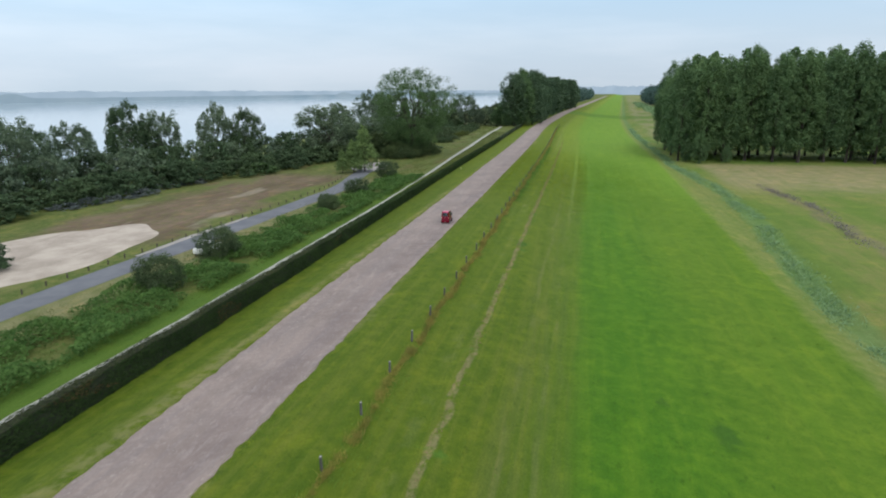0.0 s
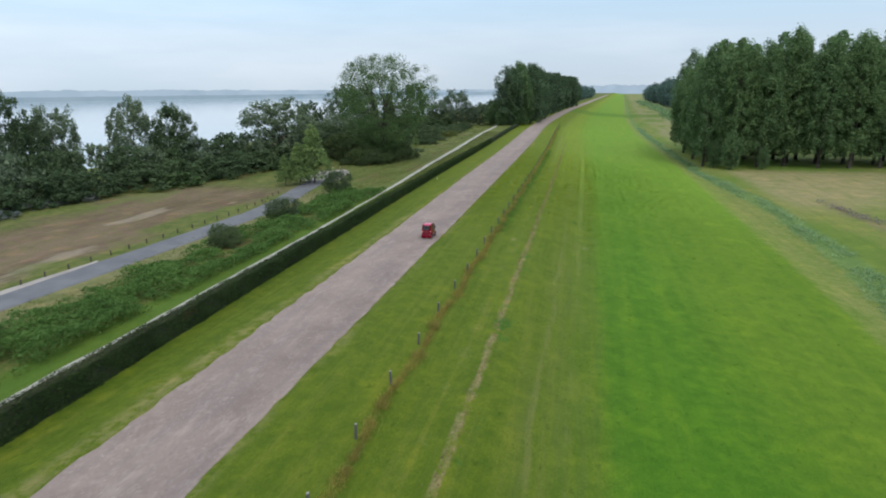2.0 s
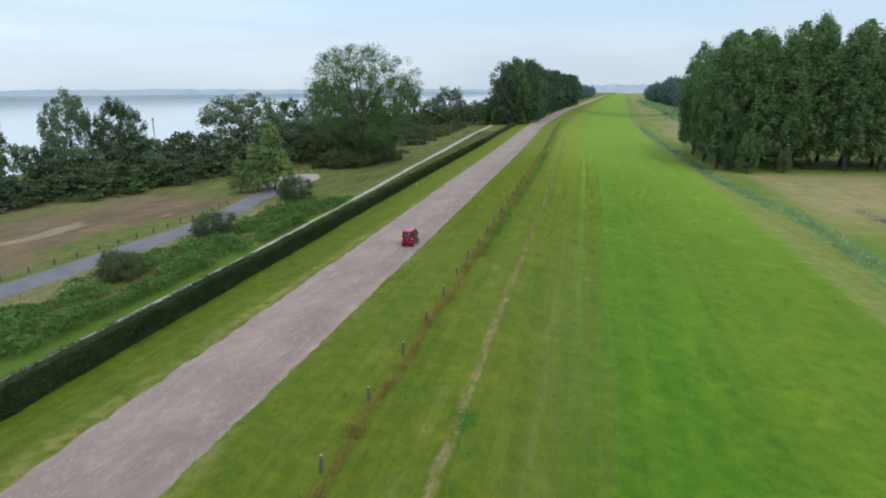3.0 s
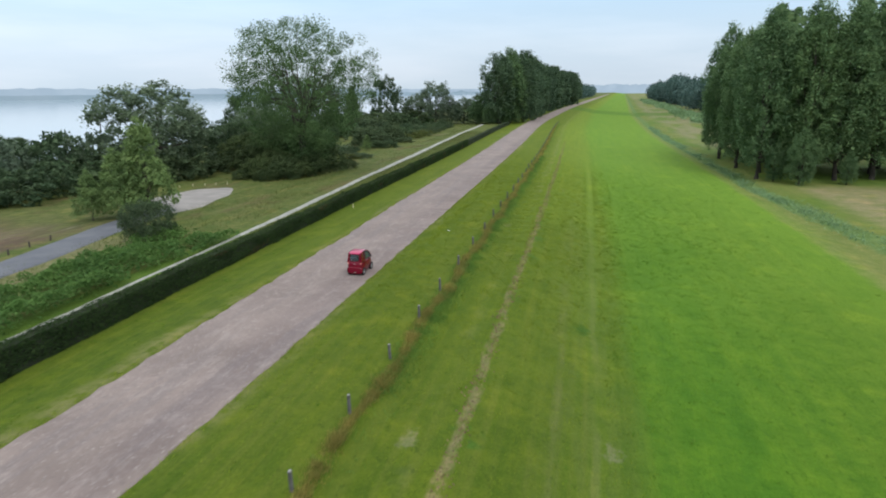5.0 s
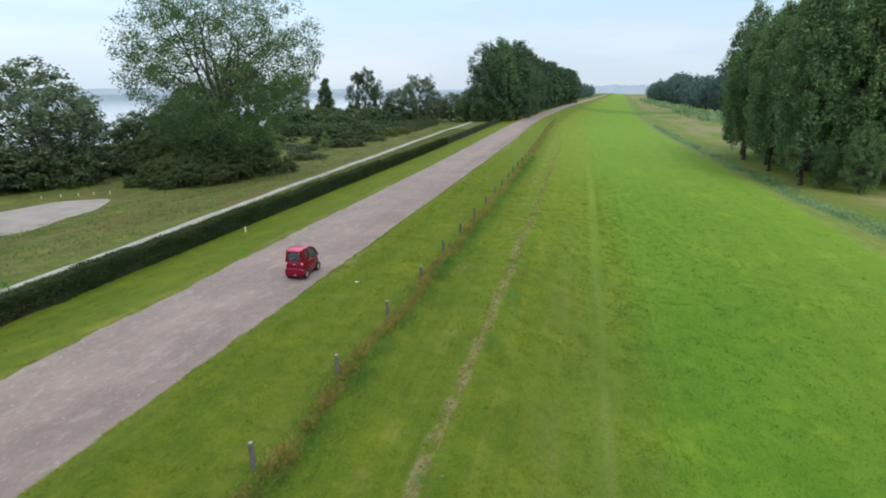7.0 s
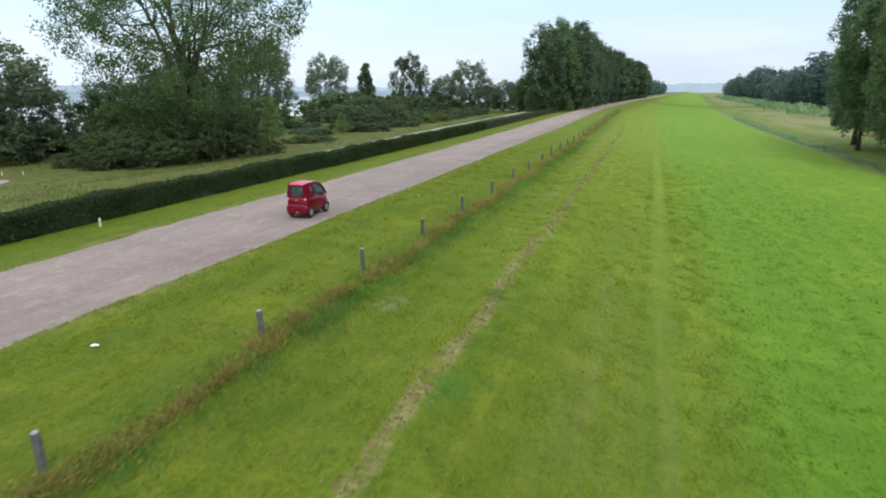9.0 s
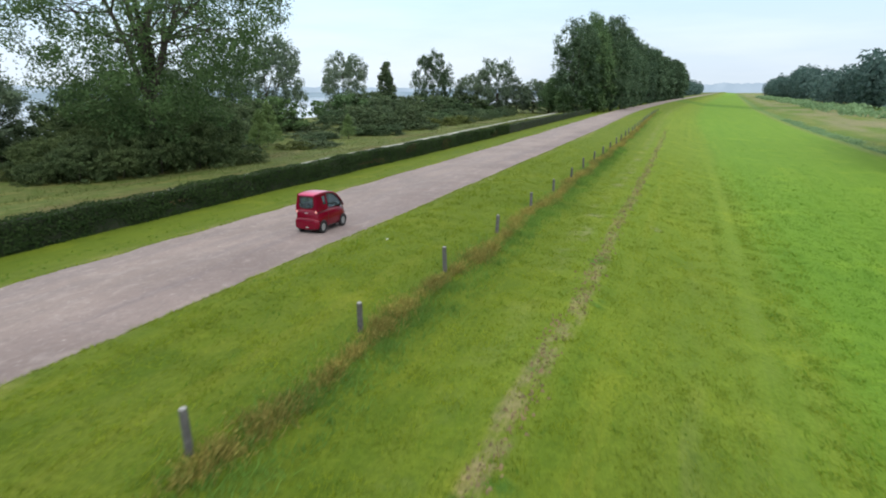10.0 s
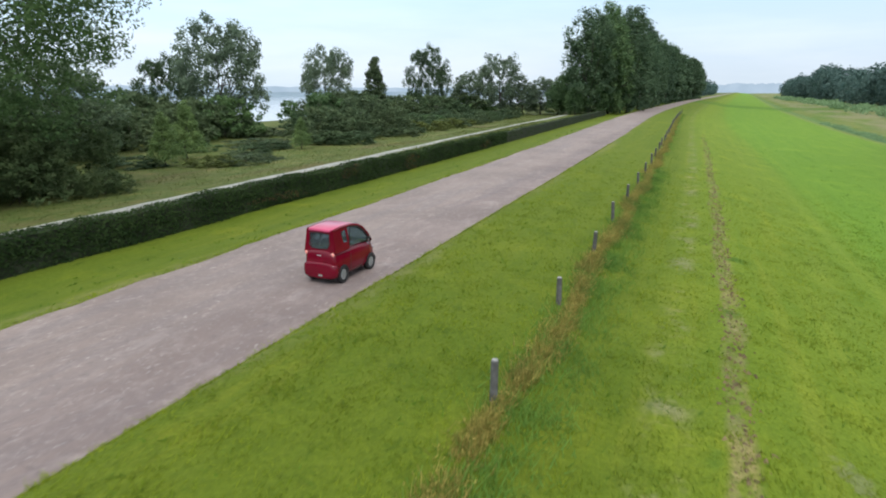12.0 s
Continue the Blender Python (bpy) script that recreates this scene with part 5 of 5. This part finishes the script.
        plate("rear_quarter", [(sx(0.90) - s * 0.01, -1.08, 0.90), (sx(0.90) - s * 0.01, -0.40, 0.90), (sx(1.10) - s * 0.01, -0.42, 1.10), (sx(1.12) - s * 0.01, -0.64, 1.12), (sx(1.42) - s * 0.01, -0.70, 1.42), (sx(1.46) - s * 0.01, -0.42, 1.46), (sx(1.53) - s * 0.01, -0.42, 1.53), (sx(1.53) - s * 0.01, -1.05, 1.53)], s * 0.035, red)
        plate("side_window", [(sx(0.95) - s * 0.012, 0.72, 0.95), (sx(1.16) - s * 0.012, 0.58, 1.16), (sx(1.36) - s * 0.012, 0.38, 1.36), (sx(1.5) - s * 0.012, 0.14, 1.5), (sx(1.53) - s * 0.012, -0.3, 1.53), (sx(1.53) - s * 0.012, -0.74, 1.53), (sx(0.95) - s * 0.012, -0.74, 0.95)], s * 0.008, glass)
        plate("door_seam", [(s * 0.5585, -0.38, 0.32), (s * 0.5585, -0.368, 0.32), (s * 0.5585, -0.368, 0.8), (s * 0.5585, -0.38, 0.8)], s * 0.004, black)
        beam("wing_mirror", [(s * 0.52, 0.60, 0.99), (s * 0.57, 0.60, 1.02), (s * 0.61, 0.60, 1.03)], 0.04, black)
        bm = bmesh.new()
        bmesh.ops.create_uvsphere(bm, u_segments=14, v_segments=8, radius=0.055)
        bmesh.ops.scale(bm, vec=(1, 0.45, 1.1), verts=bm.verts)
        lamp = part("tail_lamp", bm, lamp_r, root, "small round pale red tail lamp")
        lamp.location = (s * 0.445, -1.10, 0.875)
        bm = bmesh.new()
        bmesh.ops.create_uvsphere(bm, u_segments=14, v_segments=8, radius=0.09)
        lamp = part("headlight", bm, rim_m, root, "clear round headlight")
        lamp.scale, lamp.location = (1, 0.6, 1), (s * 0.36, 1.06, 0.62)
    # rear panel round the window
    outer = [(-0.50, 0.90), (-0.465, 1.25), (-0.41, 1.53), (0, 1.54), (0.41, 1.53), (0.465, 1.25), (0.50, 0.90), (0, 0.88)]
    inner = [(-0.27, 1.03), (-0.335, 1.12), (-0.325, 1.42), (0, 1.435), (0.325, 1.42), (0.335, 1.12), (0.27, 1.03), (0, 1.01)]

    def ry(z):
        return -1.11 + 0.05 * max(0, z - 0.95) / 0.6
    verts = [(x, ry(z), z) for x, z in outer] + [(x, ry(z), z) for x, z in inner] + [(x, ry(z) + 0.05, z) for x, z in outer] + [(x, ry(z) + 0.05, z) for x, z in inner]
    faces = []
    for i in range(8):
        j = (i + 1) % 8
        faces += [(i, j, 8 + j, 8 + i), (16 + i, 24 + i, 24 + j, 16 + j), (8 + i, 8 + j, 24 + j, 24 + i), (i, 16 + i, 16 + j, j)]
    mesh_ob("rear_panel", raw("rear_panel", verts, faces), red, root)
    mesh_ob("rear_window", raw("rear_window", [(x * 1.02, ry(z) + 0.02, z) for x, z in inner] + [(x * 1.02, ry(z) + 0.028, z) for x, z in inner], [tuple(range(8)), tuple(range(15, 7, -1))] + [(i, 8 + i, 8 + (i + 1) % 8, (i + 1) % 8) for i in range(8)]), glass, root)
    v, f = tube([(x, ry(z) - 0.004, z) for x, z in inner + inner[:1]], [0.014] * 9, 6)
    mesh_ob("rear_seal", raw("rear_seal", v, f), black, root)
    mesh_ob("windscreen", raw("windscreen", [(-0.47, 0.78, 0.92), (0.47, 0.78, 0.92), (0.40, 0.20, 1.5), (-0.40, 0.20, 1.5), (-0.47, 0.787, 0.92), (0.47, 0.787, 0.92), (0.40, 0.207, 1.5), (-0.40, 0.207, 1.5)], [(0, 1, 2, 3), (7, 6, 5, 4), (0, 4, 5, 1), (2, 6, 7, 3), (1, 5, 6, 2), (3, 7, 4, 0)]), glass, root)
    loft("dashboard", [(0.45, 0.44, 0.8, 1.0, 0), (0.78, 0.46, 0.8, 0.96, 0)], black, n=10)
    loft("seat_back", [(-0.52, 0.42, 0.6, 1.16, 0.03), (-0.42, 0.42, 0.6, 1.16, 0.03)], seat_m, n=14)
    bm = bmesh.new()
    bmesh.ops.create_cube(bm, size=1)
    bmesh.ops.scale(bm, vec=(0.16, 0.02, 0.03), verts=bm.verts)
    bmesh.ops.bevel(bm, geom=bm.edges[:], offset=0.006, segments=1, affect="EDGES")
    part("tailgate_handle", bm, rim_m, root, "pale tailgate handle strip").location = (0, -1.135, 0.83)
    bm = bmesh.new()
    bmesh.ops.create_cube(bm, size=1)
    bmesh.ops.scale(bm, vec=(0.13, 0.015, 0.05), verts=bm.verts)
    bmesh.ops.bevel(bm, geom=bm.edges[:], offset=0.005, segments=1, affect="EDGES")
    part("rear_plate", bm, M_LAY, root, "small dull rear plate").location = (0.06, -1.205, 0.29)
    # wheels
    prof = [(0.15, -0.075), (0.215, -0.08), (0.236, -0.055), (0.24, 0.0), (0.236, 0.055), (0.215, 0.08), (0.15, 0.075)]
    verts, faces, n = [], [], 28
    for i in range(n):
        a = 2 * math.pi * i / n
        verts += [(w, r * math.cos(a), r * math.sin(a)) for r, w in prof]
    for i in range(n):
        j = (i + 1) % n
        faces += [(i * 7 + q, i * 7 + (q + 1) % 7, j * 7 + (q + 1) % 7, j * 7 + q) for q in range(7)]
    tyre = raw("tyre", verts, faces)
    tyre.materials.append(rubber)
    tyre.polygons.foreach_set("use_smooth", [True] * len(faces))
    bm = bmesh.new()
    bmesh.ops.create_cone(bm, cap_ends=True, segments=28, radius1=0.155, radius2=0.155, depth=0.11, matrix=Matrix.Rotation(radians(90), 4, "Y"))
    for i in range(5):
        bmesh.ops.create_cube(bm, size=1, matrix=Matrix.Rotation(radians(72 * i), 4, "X") @ Matrix.Translation((0, 0, 0.08)) @ Matrix.Diagonal((0.135, 0.035, 0.12, 1)))
    rim = bpy.data.meshes.new("rim")
    bm.to_mesh(rim)
    bm.free()
    rim.materials.append(rim_m)
    wheels = []
    for s in (-1, 1):
        for y in (-0.76, 0.74):
            w = new("wheel", tyre)
            w.parent = root
            w.location = (s * 0.487, y, 0.27)
            r = new("rim", rim)
            r.parent = w
            v, f = tube([(s * 0.555, y + 0.255 * math.cos(a), 0.27 + 0.255 * math.sin(a)) for a in np.linspace(0.05, math.pi - 0.05, 11)], [0.014] * 11, 6)
            mesh_ob("wheel_arch", raw("wheel_arch", v, f), black, root)
            wheels.append(w)
    root.scale = (0.91, 0.93, 0.96)
    return root, wheels


def parked_car():
    """A pale car half hidden behind a bush."""
    root = new("parked_car")
    tagged(root, "white hatchback car parked half hidden behind a bush", "car")
    glass = plain("dark_car_glass", (0.02, 0.025, 0.03), (0.03, 0.035, 0.04), 4, 0.08, spec=0.6)
    rubber = plain("dark_tyre", (0.015, 0.015, 0.016), (0.03, 0.03, 0.03), 9, 0.85)

    def shell(name, sections, material, n=18):
        verts, faces = [], []
        for y, w, lo, hi in sections:
            for i in range(n):
                a = 2 * math.pi * i / n
                ca, sa = math.cos(a), math.sin(a)
                verts.append((math.copysign(abs(ca) ** 0.5, ca) * w, y, (lo + hi) / 2 + math.copysign(abs(sa) ** 0.5, sa) * (hi - lo) / 2))
        for k in range(len(sections) - 1):
            faces += [(k * n + i, k * n + (i + 1) % n, (k + 1) * n + (i + 1) % n, (k + 1) * n + i) for i in range(n)]
        faces += [tuple(range(n))[::-1], tuple(range((len(sections) - 1) * n, len(sections) * n))]
        data = raw(name, verts, faces)
        data.polygons.foreach_set("use_smooth", [True] * len(faces))
        mesh_ob(name, data, material, root)

    shell("body", [(-1.9, 0.6, 0.4, 0.8), (-1.8, 0.78, 0.28, 0.92), (-0.8, 0.84, 0.22, 0.95), (0.8, 0.84, 0.22, 0.92), (1.6, 0.78, 0.26, 0.8), (1.85, 0.6, 0.34, 0.66)], M_WHITE)
    shell("window_band", [(-1.65, 0.6, 0.9, 1.05), (-1.35, 0.68, 0.9, 1.3), (0.1, 0.68, 0.9, 1.33), (0.75, 0.66, 0.88, 1.0)], glass)
    shell("roof", [(-1.45, 0.5, 1.27, 1.33), (-1.25, 0.6, 1.28, 1.40), (-0.3, 0.63, 1.30, 1.43), (0.2, 0.56, 1.28, 1.36)], M_WHITE)
    for sx in (-1, 1):
        for y in (-1.2, 1.2):
            bm = bmesh.new()
            bmesh.ops.create_cone(bm, cap_ends=True, segments=20, radius1=0.29, radius2=0.29, depth=0.18, matrix=Matrix.Rotation(radians(90), 4, "Y"))
            bmesh.ops.bevel(bm, geom=bm.edges[:], offset=0.02, segments=1, affect="EDGES")
            part("wheel", bm, rubber, root).location = (sx * 0.76, y, 0.29)
    root.matrix_basis = pose(-37.9, 56.3, lie(-37.9, 56.3), 0, 0, 6)


parked_car()
the_car, the_wheels = car()

CAR = tuple((t, x, 73.15 + y) for t, x, y in ((0.0, -15.95, 0.0), (2.5, -15.95, 16.8), (5.0, -15.98, 33.7), (7.0, -16.1, 46.8), (9.0, -16.4, 60.2), (9.5, -16.65, 63.5), (10.5, -16.55, 69.8), (12.0, -16.25, 79.2)))


def motions():
    """The car drives on along the road, and its wheels roll."""
    rows = []
    for i, (t, x, y) in enumerate(CAR):
        a, b = CAR[max(0, i - 1)], CAR[min(len(CAR) - 1, i + 1)]
        yaw = math.degrees(math.atan2(-(b[1] - a[1]), b[2] - a[2]))
        rows.append((t, pose(x, y, lie(x, y) + 0.035, 0, 0, yaw)))
    walk(the_car, rows)
    for w in the_wheels:
        px, py, pz = w.location
        spin = []
        for f in range(0, 361):
            t = f / 30
            gone = float(np.interp(t, [c[0] for c in CAR], [c[2] for c in CAR])) - CAR[0][2]
            spin.append((t, pose(px, py, pz) @ Matrix.Rotation(-gone / 0.228, 4, "X")))
        walk(w, spin)


motions()
